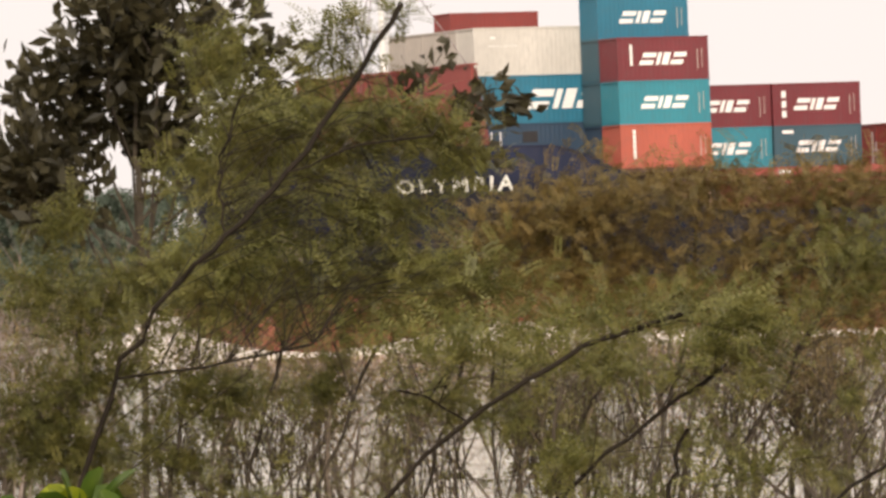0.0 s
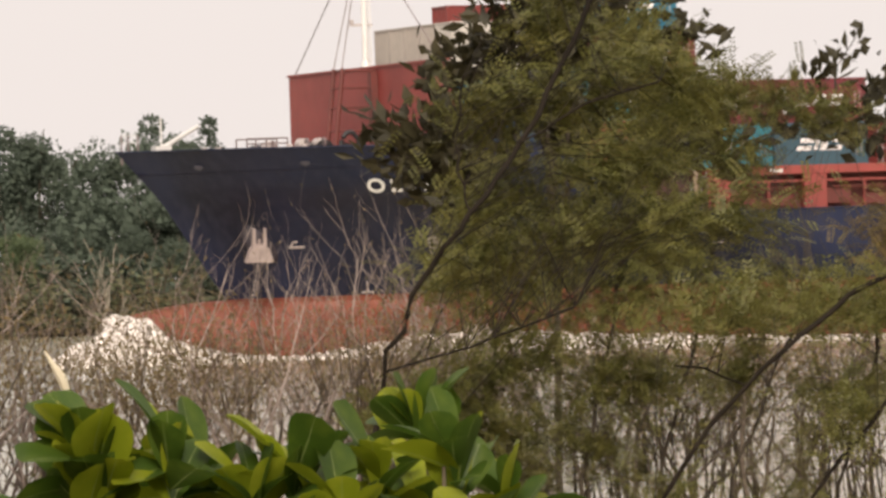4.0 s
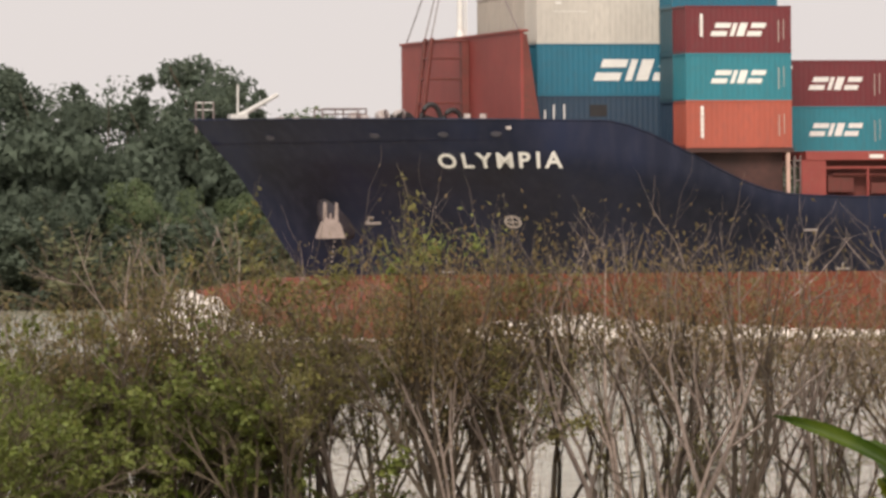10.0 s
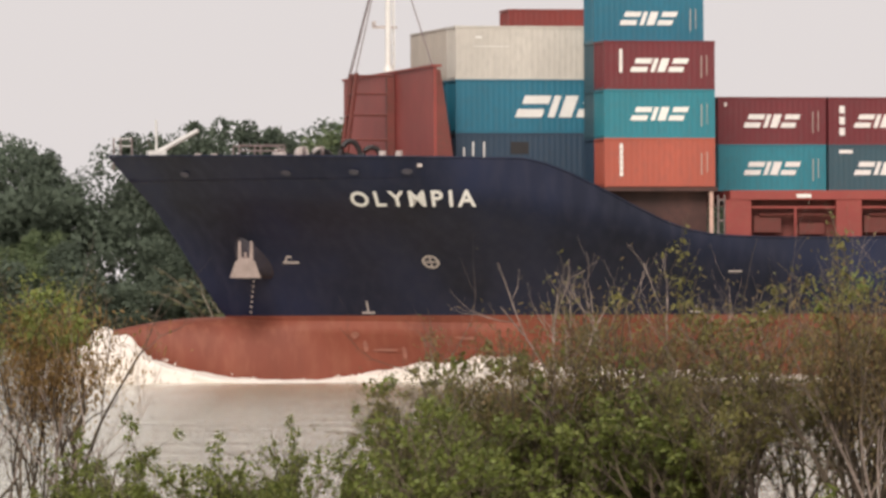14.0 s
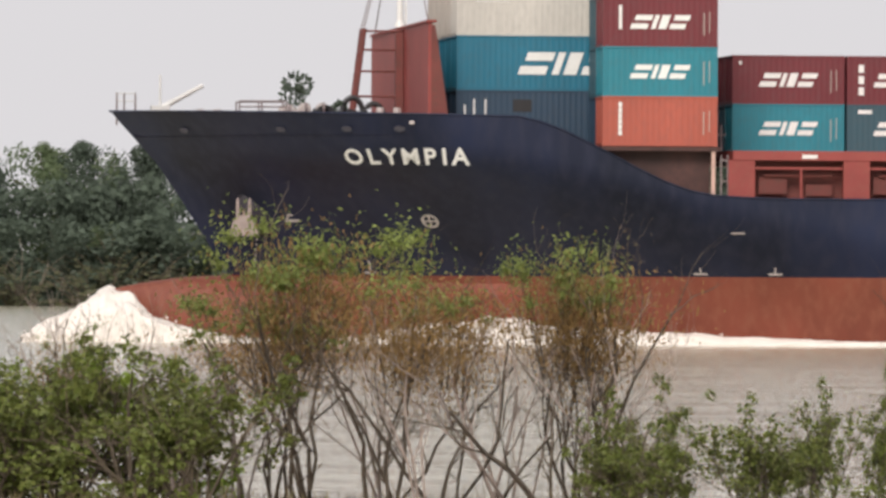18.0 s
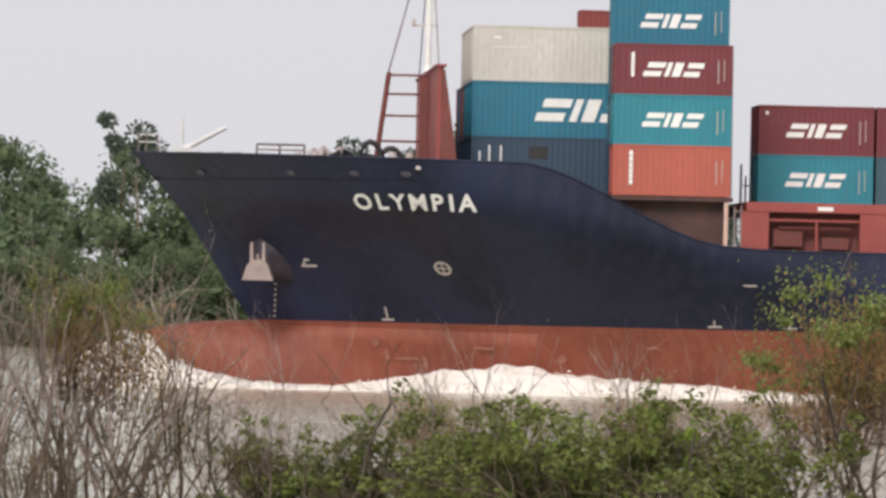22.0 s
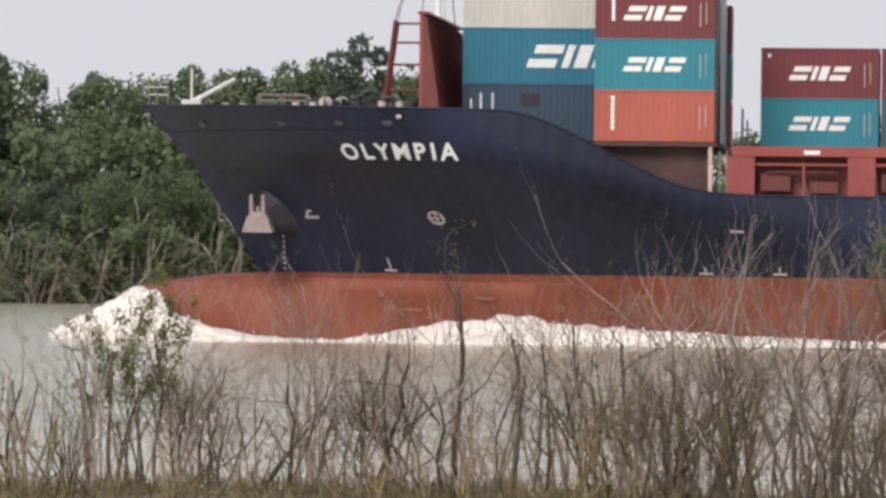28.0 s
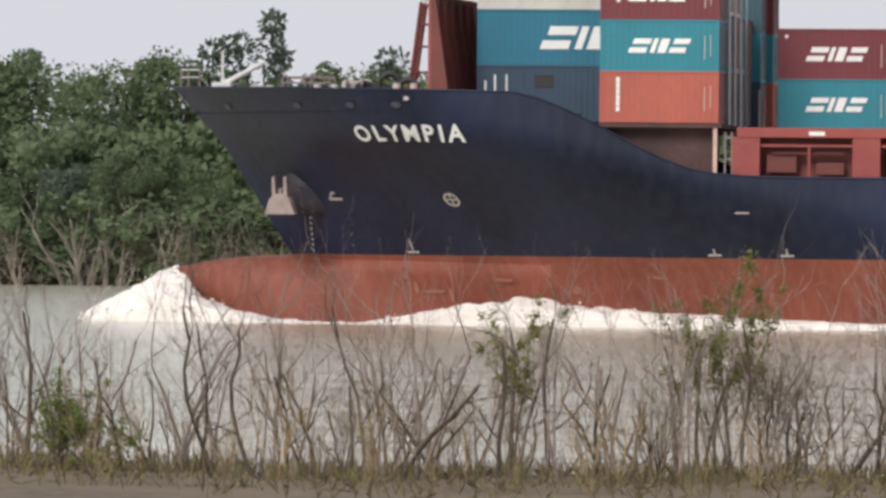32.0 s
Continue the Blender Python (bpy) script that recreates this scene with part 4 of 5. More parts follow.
def template(kind, seed):
    """The meshes of one plant: its woody parts and its foliage."""
    r = random.Random(seed * 101 + len(kind) * 7)
    segs, tips = [], []
    leaves, extra = Shape(), None
    if kind == "bare":
        for _ in range(8):
            b = Vector((r.gauss(0, 0.06), r.gauss(0, 0.06), -0.1))
            grow(segs, tips, b, turn_from(Vector((0, 0, 1)), r.uniform(0.05, 0.6), r), r.uniform(1.0, 1.75), r.uniform(0.013, 0.024), 2, r, 0.34, 1, 0.6, 0.09)
        scatter_leaves(leaves, segs, r, 150, 0.045, 0.022, 0.03)
        wood, leaf = DRYBARK, BRUSHLEAF
    elif kind == "dark_bare":
        for _ in range(7):
            b = Vector((r.gauss(0, 0.06), r.gauss(0, 0.06), -0.1))
            grow(segs, tips, b, turn_from(Vector((0, 0, 1)), r.uniform(0.05, 0.55), r), r.uniform(1.1, 1.9), r.uniform(0.015, 0.028), 2, r, 0.3, 1, 0.55, 0.09)
        scatter_leaves(leaves, segs, r, 650, 0.05, 0.026, 0.05)
        wood, leaf = DARKBARK, OLIVE
    elif kind == "dead":
        for _ in range(3):
            b = Vector((r.gauss(0, 0.06), r.gauss(0, 0.06), -0.1))
            grow(segs, tips, b, turn_from(Vector((0, 0, 1)), r.uniform(0.05, 0.4), r), r.uniform(1.5, 2.3), r.uniform(0.019, 0.03), 3, r, 0.3, 1, 0.62, 0.10)
        scatter_leaves(leaves, segs, r, 40, 0.03, 0.016, 0.02)
        wood, leaf = PALEBARK, BRUSHLEAF
    elif kind == "reeds":
        for _ in range(18):
            b = Vector((r.uniform(-1.1, 1.1), r.gauss(0, 0.4), -0.1))
            h = r.uniform(1.3, 2.9)
            grow(segs, tips, b, turn_from(Vector((0, 0, 1)), abs(r.gauss(0, 0.26)), r), h, r.uniform(0.009, 0.018), 1, r, 0.2, 1, 0.35, 0.05)
        scatter_leaves(leaves, [q for q in segs if q[1].z < 1.5], r, 800, 0.06, 0.026, 0.07, 1)
        wood, leaf = DARKBARK, OLIVE
    elif kind in ("green", "bright"):
        for _ in range(11):
            b = Vector((r.gauss(0, 0.1), r.gauss(0, 0.1), -0.1))
            grow(segs, tips, b, turn_from(Vector((0, 0, 1)), r.uniform(0.1, 1.15), r), r.uniform(1.0, 1.7), 0.025, 2, r, 0.3, 2, 0.7, 0.03)
        clumped(leaves, segs, r, 120, 24, 0.19, 0.105, 0.065, 0.2)
        wood, leaf = BARK, LEAF if kind == "green" else BRIGHT
    elif kind == "olive":
        for _ in range(7):
            b = Vector((r.gauss(0, 0.1), r.gauss(0, 0.1), -0.1))
            grow(segs, tips, b, turn_from(Vector((0, 0, 1)), r.uniform(0.05, 0.75), r), r.uniform(1.2, 1.9), 0.024, 2, r, 0.3, 2, 0.65, 0.05)
        clumped(leaves, segs, r, 62, 22, 0.17, 0.07, 0.036, 0.3)
        scatter_leaves(leaves, segs, r, 1700, 0.05, 0.02, 0.05, 1)
        wood, leaf = BARK, OLIVE
    elif kind == "stem":
        grow(segs, tips, Vector((0, 0, -0.1)), turn_from(Vector((0, 0, 1)), r.uniform(0.0, 0.6), r), r.uniform(1.7, 2.6), r.uniform(0.022, 0.034), 2, r, 0.36, 1, 0.75, 0.15, 6)
        scatter_leaves(leaves, segs, r, 60, 0.04, 0.018, 0.04)
        wood, leaf = STEMBARK, BRUSHLEAF
    elif kind == "crooked":
        for _ in range(r.choice((1, 1, 2))):
            crook(segs, tips, Vector((r.gauss(0, 0.05), r.gauss(0, 0.05), -0.1)), turn_from(Vector((0, 0, 1)), r.uniform(0.05, 0.55), r), r.uniform(1.7, 2.5), r.uniform(0.034, 0.05), 2, r)
        scatter_leaves(leaves, segs, r, 160, 0.04, 0.018, 0.05)
        wood, leaf = MIDBARK, BRUSHLEAF
    elif kind in ("umbrella", "umbrella_rust", "brush"):
        for _ in range(4):
            crook(segs, tips, Vector((r.gauss(0, 0.02), r.gauss(0, 0.02), -0.02)), turn_from(Vector((0, 0, 1)), r.uniform(0.1, 0.6), r), r.uniform(0.66, 0.86), r.uniform(0.008, 0.011), 2, r)
        lean = r.uniform(-0.06, 0.06)
        domes = [(Vector((r.gauss(lean, 0.15), r.gauss(0, 0.11), r.uniform(0.74, 0.95))), r.uniform(0.035, 0.075)) for _ in range({"umbrella": 22, "umbrella_rust": 6, "brush": 10}[kind])]
        for _ in range({"umbrella": 3400, "umbrella_rust": 700, "brush": 0}[kind]):
            c, q = domes[r.randrange(len(domes))]
            v = Vector((r.gauss(0, 1), r.gauss(0, 1), r.gauss(0.3, 0.7))).normalized()
            leaf_face(leaves, c + v * q * abs(r.gauss(0, 1.05)), v, r.uniform(0.012, 0.024), r.uniform(0.007, 0.013), r)
        brown = Shape()
        for _ in range(2300 if kind == "brush" else 3200):
            z = r.gauss(0.67, 0.13 if kind == "brush" else 0.1)
            w = 0.055 + 0.2 * max(0.0, min(1.0, (z - 0.38) / 0.3))
            c = Vector((r.gauss(lean * 0.5, w * 0.62), r.gauss(0, w * 0.5), z))
            leaf_quad(brown, c, turn_from(Vector((0, 0, 1)), r.uniform(0, 1.3), r), r.uniform(0.012, 0.03), r.uniform(0.004, 0.009), r)
        for c, q in domes:
            foot = Vector((c.x * 0.5, c.y * 0.5, 0.5))
            segs.append((foot, c, 0.004, 0.002, 0))
        extra = brown.mesh("dry_leaves", BRUSHLEAF if kind == "brush" else DRYLEAF)
        wood, leaf = MIDBARK, CROWNLEAF
    elif kind == "far_dry":
        for _ in range(9):
            a, e = r.uniform(0, 6.283), r.uniform(0.9, 1.5)
            d = Vector((math.cos(a) * math.cos(e), math.sin(a) * math.cos(e), math.sin(e)))
            grow(segs, tips, Vector((r.gauss(0, 0.12), r.gauss(0, 0.12), -0.02)), d, r.uniform(0.6, 1.05), 0.02, 1, r, 0.35, 1, 0.6, 0.0)
        wood, leaf = GREYWOOD, FROND
    elif kind == "tuft":
        for k in (-1, 1):
            grow(segs, tips, Vector((0.05 * k, 0, -0.1)), Vector((0.12 * k, 0, 1)).normalized(), 2.6, 0.018, 1, r, 0.2, 1, 0.6, 0.06, 6)
        clumped(leaves, segs, r, 75, 14, 0.16, 0.095, 0.05, 1.8)
        scatter_leaves(leaves, [q for q in segs if q[1].z > 1.5], r, 650, 0.065, 0.034, 0.12, 1)
        wood, leaf = STEMBARK, TUFTLEAF
    elif kind == "far_tree":
        grow(segs, tips, Vector((0, 0, -0.02)), Vector((0, 0, 1)), 0.62, 0.014, 1, r, 0.14, 2, 0.7, 0.02)
        lumps = [(Vector((r.gauss(0, 0.13), r.gauss(0, 0.12), r.uniform(0.12, 0.9))), r.uniform(0.07, 0.14)) for _ in range(34)]
        lumps += [(Vector((r.gauss(0, 0.05), r.gauss(0, 0.05), r.uniform(0.85, 0.97))), 0.06) for _ in range(3)]
        for _ in range(8600):
            c, q = lumps[r.randrange(len(lumps))]
            v = Vector((r.gauss(0, 1), r.gauss(0, 1), r.gauss(0, 1))).normalized() * q * r.uniform(0.6, 1.1)
            leaf_tri(leaves, c + v, v.normalized(), r.uniform(0.013, 0.028), r)
        wood, leaf = BARK, FARLEAF if seed > 2 else FARLEAF2
    elif kind == "far_slim":
        grow(segs, tips, Vector((0, 0, -0.02)), Vector((0, 0, 1)), 0.78, 0.008, 0, r, 0.08, 2, 0.8, 0.02, 6)
        lumps = [(Vector((r.gauss(0, 0.022), r.gauss(0, 0.022), r.uniform(0.62, 0.97))), r.uniform(0.02, 0.045)) for _ in range(10)]
        for _ in range(800):
            c, q = lumps[r.randrange(len(lumps))]
            v = Vector((r.gauss(0, 1), r.gauss(0, 1), r.gauss(0, 1))).normalized() * q * r.uniform(0.5, 1.05)
            leaf_quad(leaves, c + v, v.normalized(), r.uniform(0.014, 0.03), r.uniform(0.01, 0.02), r)
        wood, leaf = BARK, FARLEAF2
    elif kind == "far_palm":
        for _ in range(26):
            a, e = r.uniform(0, 6.283), r.uniform(0.5, 1.35)
            d = Vector((math.cos(a) * math.cos(e), math.sin(a) * math.cos(e), math.sin(e)))
            p = Vector((r.gauss(0, 0.05), r.gauss(0, 0.05), 0))
            n = 9
            for i in range(n):
                q = p + d * (r.uniform(0.85, 1.1) / n)
                segs.append((p, q, 0.012 * (1 - i / n) + 0.003, 0.012 * (1 - (i + 1) / n) + 0.003, 0))
                if i > 1:
                    for sg in (-1, 1):
                        side = d.cross(Vector((0, 0, 1))).normalized() * sg
                        leaf_quad(leaves, p.lerp(q, r.random()), (d * 0.7 + side + Vector((0, 0, -0.35))).normalized(), 0.2 * (1.15 - i / n), 0.035, r)
                d = (d + Vector((0, 0, -0.13 * (i / n) * 2))).normalized()
                p = q
        wood, leaf = BARK, FROND
    return stems_shape(segs).mesh("stems", wood), leaves.mesh("leaves", leaf) if leaves.v else None, extra


INFO = {
    "bare": ("dry_shrub", "leafless yellowish dry shrub on the muddy bank", "shrub", "shrubs on the near bank", "branchwork"),
    "dark_bare": ("twiggy_shrub", "dark twiggy shrub with sparse olive leaves on the bank", "shrub", "shrubs on the near bank", "branchwork"),
    "dead": ("dead_sapling", "pale grey leafless forked sapling on the bank", "sapling", "bare saplings on the near bank", "branchwork"),
    "reeds": ("reed_clump", "clump of thin dark stems at the water's edge", "reeds", "reed clumps on the near bank", "branchwork"),
    "green": ("leafy_bush", "dense mid-green leafy bush on the near bank", "bush", "leafy bushes on the near bank", "branchwork"),
    "bright": ("fresh_bush", "fluffy light green bush among bare twigs", "bush", "leafy bushes on the near bank", "branchwork"),
    "olive": ("feathery_bush", "olive-green feathery bush on the near bank", "bush", "feathery bushes on the near bank", "branchwork"),
    "stem": ("bare_sapling", "thin wavy brown bare sapling at the water's edge", "sapling", "bare saplings on the near bank", "branchwork"),
    "crooked": ("crooked_sapling", "bare crooked grey-brown sapling at the water's edge", "sapling", "bare saplings on the near bank", "branchwork"),
    "umbrella": ("flat_topped_tree", "small tree with a flat green top over brown twigs", "tree", "leafy saplings on the near bank", "branchwork"),
    "umbrella_rust": ("withered_tree", "small crooked tree with a mostly brown withered top", "tree", "leafy saplings on the near bank", "branchwork"),
    "brush": ("withered_brush", "tall loose brush of brown twigs and withered leaves", "shrub", "bare saplings on the near bank", "branchwork"),
    "far_dry": ("dry_mangrove", "pale dead arching stems at the far waterside", "shrub", "dead shrubs on the far bank", "branchwork"),
    "tuft": ("tufted_sapling", "slender sapling with a bright green leafy head", "sapling", "leafy saplings on the near bank", "branchwork"),
    "far_tree": ("mangrove_tree", "dull green broad tree on the far bank", "tree", "trees on the far bank", "trunk"),
    "far_slim": ("slim_tree", "tall slim tree with dark tufts on the far bank", "tree", "trees on the far bank", "trunk"),
    "far_palm": ("nipa_palm", "bushy grey-green palm at the far waterside", "palm", "palms on the far bank", "stem"),
}
COUNT = {"stem": 7, "crooked": 8, "umbrella": 3, "umbrella_rust": 3, "brush": 4, "far_dry": 3, "bare": 5, "dark_bare": 4, "dead": 5, "reeds": 4, "green": 3, "bright": 2, "olive": 3, "tuft": 2, "far_tree": 6, "far_slim": 3, "far_palm": 2}


def plant(kind, x, y, size, r, wide=1.0, sink=0.05, only=None):
    seed = r.choice(only) if only else r.randrange(COUNT[kind])
    if (kind, seed) not in PLANTS:
        PLANTS[kind, seed] = template(kind, seed)
    wood, leaf, extra = PLANTS[kind, seed]
    name, label, category, group, woodname = INFO[kind]
    ob = thing(name, label, category, group, "stuff" if kind == "reeds" else "")
    part(woodname, wood, None, ob)
    if leaf:
        part("crown", leaf, None, ob)
    if extra:
        part("dry_leaves", extra, None, ob, "withered orange-brown leaves and twigs")
    turn = r.uniform(0, 6.283) if wide == 1.0 else r.choice((0, math.pi)) + r.uniform(-0.3, 0.3)
    ob.matrix_basis = Matrix.LocRotScale((x, y, ground_z(x, y) - sink), Euler((0, 0, turn)), (size * wide, size, size * r.uniform(0.94, 1.06)))
    return ob


def on_bank(kind, az, back, size, r, wide=1.0):
    """A plant so many degrees right of the river's normal, set back so many metres from the water's edge."""
    y = 110.0
    for _ in range(8):
        y = shore_y(y * math.tan(radians(az))) - back
    return plant(kind, y * math.tan(radians(az)), y, size, r, wide)


def stretch(kind, a0, a1, count, sizes, back, seed, wide=1.0):
    r = random.Random(seed)
    for i in range(count):
        az = a0 + (a1 - a0) * (i + r.uniform(0.1, 0.9)) / count
        on_bank(kind, az, r.uniform(*back), r.uniform(*sizes), r, wide)


# far bank, a closed belt of trees with palms at the water
r = random.Random(21)
SKYLINE = [(-14, 19), (-6, 21), (-4.6, 20.7), (-3.5, 21.3), (-2.5, 20.6), (-1.9, 21.4), (-1.0, 20.7), (-0.5, 21.8), (0.0, 23.6), (0.6, 23.2), (1.1, 22.2), (1.9, 23), (2.5, 24.6), (2.8, 23), (3.4, 20.4), (4.0, 17.2), (4.5, 16.6), (5.2, 18.6), (6.0, 18), (8.3, 19), (8.8, 17.3), (9.5, 16.6), (10.2, 15.5), (11.3, 16.6), (13, 18.5), (13.9, 20.6), (14.6, 20), (15.3, 21), (16.2, 20.2), (16.7, 23), (17.4, 23), (17.7, 20.8), (18.4, 22.4), (19.5, 22.3), (20, 18.5), (20.6, 17), (21.4, 19), (22.5, 17.5), (24.5, 20), (26, 19.5), (28, 15), (34, 16), (60, 16)]
FILL = []


def fill_tree(seed):
    """A light crown for the woods between the trees that stand out: points and faces."""
    q, s = random.Random(seed + 300), Shape()
    lumps = [(Vector((q.gauss(0, 0.17), q.gauss(0, 0.15), q.uniform(0.1, 0.88))), q.uniform(0.08, 0.16)) for _ in range(18)]
    for _ in range(1300):
        c, w = lumps[q.randrange(len(lumps))]
        d = Vector((q.gauss(0, 1), q.gauss(0, 1), q.gauss(0, 1))).normalized()
        leaf_tri(s, c + d * w * q.uniform(0.7, 1.0), d, q.uniform(0.03, 0.065), q)
    return np.array(s.v), np.array(s.f)


FILLERS = [fill_tree(k) for k in range(4)]


def fill(x, y, h, wide, q):
    v, f = FILLERS[q.randrange(4)]
    a = q.uniform(0, 6.283)
    c, s = math.cos(a), math.sin(a)
    FILL.append((np.stack([(v[:, 0] * c - v[:, 1] * s) * h * wide + x, (v[:, 0] * s + v[:, 1] * c) * h * wide + y, v[:, 2] * h + ground_z(x, y) - 0.4], 1), f))


for i in range(118):
    x = -130 + 5.6 * i + r.uniform(-2, 2)
    for row, (back, k) in enumerate(((4, 0.56), (24, 1.03))):
        y = far_shore_y(x) + back + r.uniform(-3, 3)
        xx = x + row * 2.0
        h = ramp(math.degrees(math.atan2(xx, y)), SKYLINE) * k * r.uniform(0.92, 1.07)
        plant("far_tree", xx, y, h, r, sink=0.3, only=(0, 1, 2) if xx > 105 and r.random() < 0.85 or r.random() < 0.12 else (3, 4, 5))
    y = far_shore_y(x) + 13
    for k in range(2):
        fill(x + 2.8 * k, y + r.uniform(-3, 3), ramp(math.degrees(math.atan2(x, y)), SKYLINE) * r.uniform(0.66, 0.86), 1.0, r)
        fill(x + 2.8 * k, far_shore_y(x) - 0.3 + r.uniform(-1, 1), r.uniform(5, 10), 1.5, r)
    if r.random() < 0.8:
        plant("far_palm", x + 1, far_shore_y(x) - 3.5 + r.uniform(-1, 1), r.uniform(8, 12) if x > 150 else r.uniform(6, 9.5), r, sink=0.2)
# taller tufted trees that stand over the woods: degrees right of the river's normal, height
for az, h in [(-4.17, 25.2), (-3.88, 26.0), (-4.33, 23.5), (-2.97, 23.6), (-2.13, 22.6), (-1.71, 25.0), (-1.46, 25.8), (1.27, 25.2), (1.42, 25.0), (1.6, 25.6), (1.91, 24.2), (2.15, 24.8), (2.33, 25.3), (2.6, 26.6), (2.45, 26.0), (6.1, 22.8), (6.38, 23.2), (8.0, 22.7), (8.88, 22.9), (9.05, 21.4), (12.04, 23.0), (12.35, 21.4), (15.45, 24.0), (15.67, 23.1), (16.07, 22.2), (16.75, 25.2), (17.04, 25.7), (17.36, 25.3), (17.9, 24.0), (18.4, 23.5), (19.3, 23.2), (21.14, 20.6), (21.5, 21.8), (24.73, 22.4), (25.17, 21.6)]:
    y = 712.0
    x = y * math.tan(radians(az))
    plant("far_slim", x, y, (h - ground_z(x, y)) * 1.02, r, sink=0.3)
for i in range(70):
    x = -100 + 7.0 * i + r.uniform(-3, 3)
    if r.random() < (0.95 if x < 120 else 0.5):
        plant("far_dry", x, far_shore_y(x) - 3.0 + r.uniform(-0.8, 1.2), r.uniform(5.5, 9), r, sink=0.2)
for i in range(26):
    x = -105 + 4.0 * i + r.uniform(-1.5, 1.5)
    plant("far_dry", x, far_shore_y(x) - 4.4 + r.uniform(-0.8, 0.8), r.uniform(5.5, 9), r, sink=0.2)
for mat_, own in ((FARLEAF, [q for q in FILL if q[0][0, 0] < 105]), (FARLEAF2, [q for q in FILL if q[0][0, 0] >= 105])):
    verts = np.concatenate([v for v, f in own])
    start = np.cumsum([0] + [len(v) for v, f in own])[:-1]
    faces = np.concatenate([f + k for (v, f), k in zip(own, start)])
    me = bpy.data.meshes.new("far_woods")
    me.from_pydata(verts, [], faces)
    me.materials.append(mat_)
    tagged(new("far_woods", me), "dense dull green woods along the far bank", "woods", kind="stuff")

# near bank, from the left end of the view to the right
stretch("crooked", -7.2, 4.6, 46, (0.9, 1.35), (0.5, 6), 31)
stretch("crooked", -7.0, 4.6, 40, (0.5, 0.8), (3, 9), 68)
stretch("stem", -7.2, 4.6, 16, (0.7, 1.1), (1, 7), 85)
stretch("bare", -7.2, 4.6, 34, (0.5, 0.95), (0.5, 9), 29)
stretch("bare", -7.2, 4.0, 18, (0.3, 0.5), (8, 14), 74)
stretch("dead", -6.5, 4.0, 26, (0.95, 1.4), (1, 6), 66)
stretch("dark_bare", -7.2, 0.0, 5, (0.6, 0.9), (1, 8), 32)
stretch("dark_bare", 3.0, 4.7, 3, (0.9, 1.1), (1, 8), 33)
stretch("green", -7.0, -5.2, 2, (0.7, 0.8), (6, 9), 28)
stretch("dead", -1.0, 4.0, 8, (0.95, 1.35), (1, 6), 34)
stretch("crooked", 1.2, 2.4, 2, (1.5, 1.7), (1, 4), 27)
stretch("dead", 3.6, 7.6, 8, (1.05, 1.45), (1, 6), 35)
stretch("dead", 4.0, 6.4, 16, (1.3, 1.7), (1, 5), 73)
stretch("crooked", 3.8, 8.4, 14, (0.7, 1.3), (1, 8), 36)
stretch("crooked", 3.2, 7.6, 17, (0.75, 1.05), (5, 10), 88)
stretch("brush", 3.4, 7.8, 3, (1.9, 2.3), (3, 8), 89, 1.5)
stretch("bare", 3.8, 8.4, 9, (0.6, 1.0), (1, 8), 80)
stretch("dead", -3.2, 3.4, 5, (1.1, 1.35), (1, 4), 91)
stretch("brush", -0.4, 1.8, 2, (2.2, 2.5), (2, 4), 92, 1.2)
stretch("tuft", -0.5, -0.2, 2, (0.88, 1.0), (2, 3), 37)
stretch("tuft", -2.1, -1.9, 1, (0.85, 0.9), (2, 3), 38)
stretch("brush", 6.4, 7.4, 1, (3.3, 3.5), (2, 5), 39)
stretch("umbrella", 5.8, 5.9, 1, (4.95, 5.05), (2, 3), 40, 0.45)
stretch("umbrella_rust", 5.9, 6.3, 1, (4.4, 4.5), (2, 3), 86)
stretch("green", 8.6, 11.4, 6, (1.1, 1.3), (3, 8), 41, 1.15)
stretch("bright", 9.2, 11.0, 3, (1.0, 1.15), (1, 3), 61)
stretch("green", 6.9, 8.6, 3, (0.8, 0.95), (3, 8), 62)
stretch("crooked", 7.0, 11.5, 8, (0.8, 1.1), (1, 6), 42)
stretch("dead", 8.6, 11.8, 6, (1.15, 1.5), (1, 5), 43)
stretch("umbrella_rust", 10.2, 10.4, 1, (3.3, 3.4), (2, 3), 44, 0.7)
stretch("umbrella_rust", 8.5, 8.8, 1, (2.9, 3.0), (2, 3), 63)
stretch("umbrella", 12.1, 12.3, 1, (5.3, 5.4), (2, 3), 45, 0.9)
stretch("umbrella", 11.75, 11.9, 1, (4.0, 4.1), (2, 4), 81)
stretch("umbrella_rust", 12.5, 13.4, 2, (4.3, 4.5), (2, 4), 46)
stretch("umbrella_rust", 14.3, 14.6, 1, (4.3, 4.4), (2, 4), 82)
stretch("umbrella", 14.1, 14.3, 1, (4.5, 4.6), (2, 4), 47, 0.6)
stretch("crooked", 11.4, 14.9, 8, (0.9, 1.5), (1, 6), 48)
stretch("dead", 12.6, 14.8, 6, (1.15, 1.4), (1, 5), 49)
stretch("green", 14.3, 15.8, 3, (0.8, 0.9), (4, 8), 50)
stretch("green", 16.05, 16.3, 1, (0.95, 1.0), (2, 4), 51, 0.6)
stretch("green", 16.6, 16.8, 1, (0.8, 0.85), (2, 4), 83, 0.7)
stretch("olive", 16.8, 18.2, 4, (1.05, 1.25), (2, 7), 52)
stretch("olive", 18.2, 20.4, 3, (1.15, 1.4), (2, 6), 69)
stretch("olive", 20.6, 21.3, 1, (1.75, 1.8), (2, 4), 72)
stretch("green", 16.9, 19.4, 5, (1.0, 1.3), (4, 8), 53)
stretch("bright", 17.0, 20.0, 3, (0.9, 1.1), (2, 4), 64)
stretch("brush", 17.6, 22.5, 9, (3.9, 4.6), (1, 5), 84, 1.15)
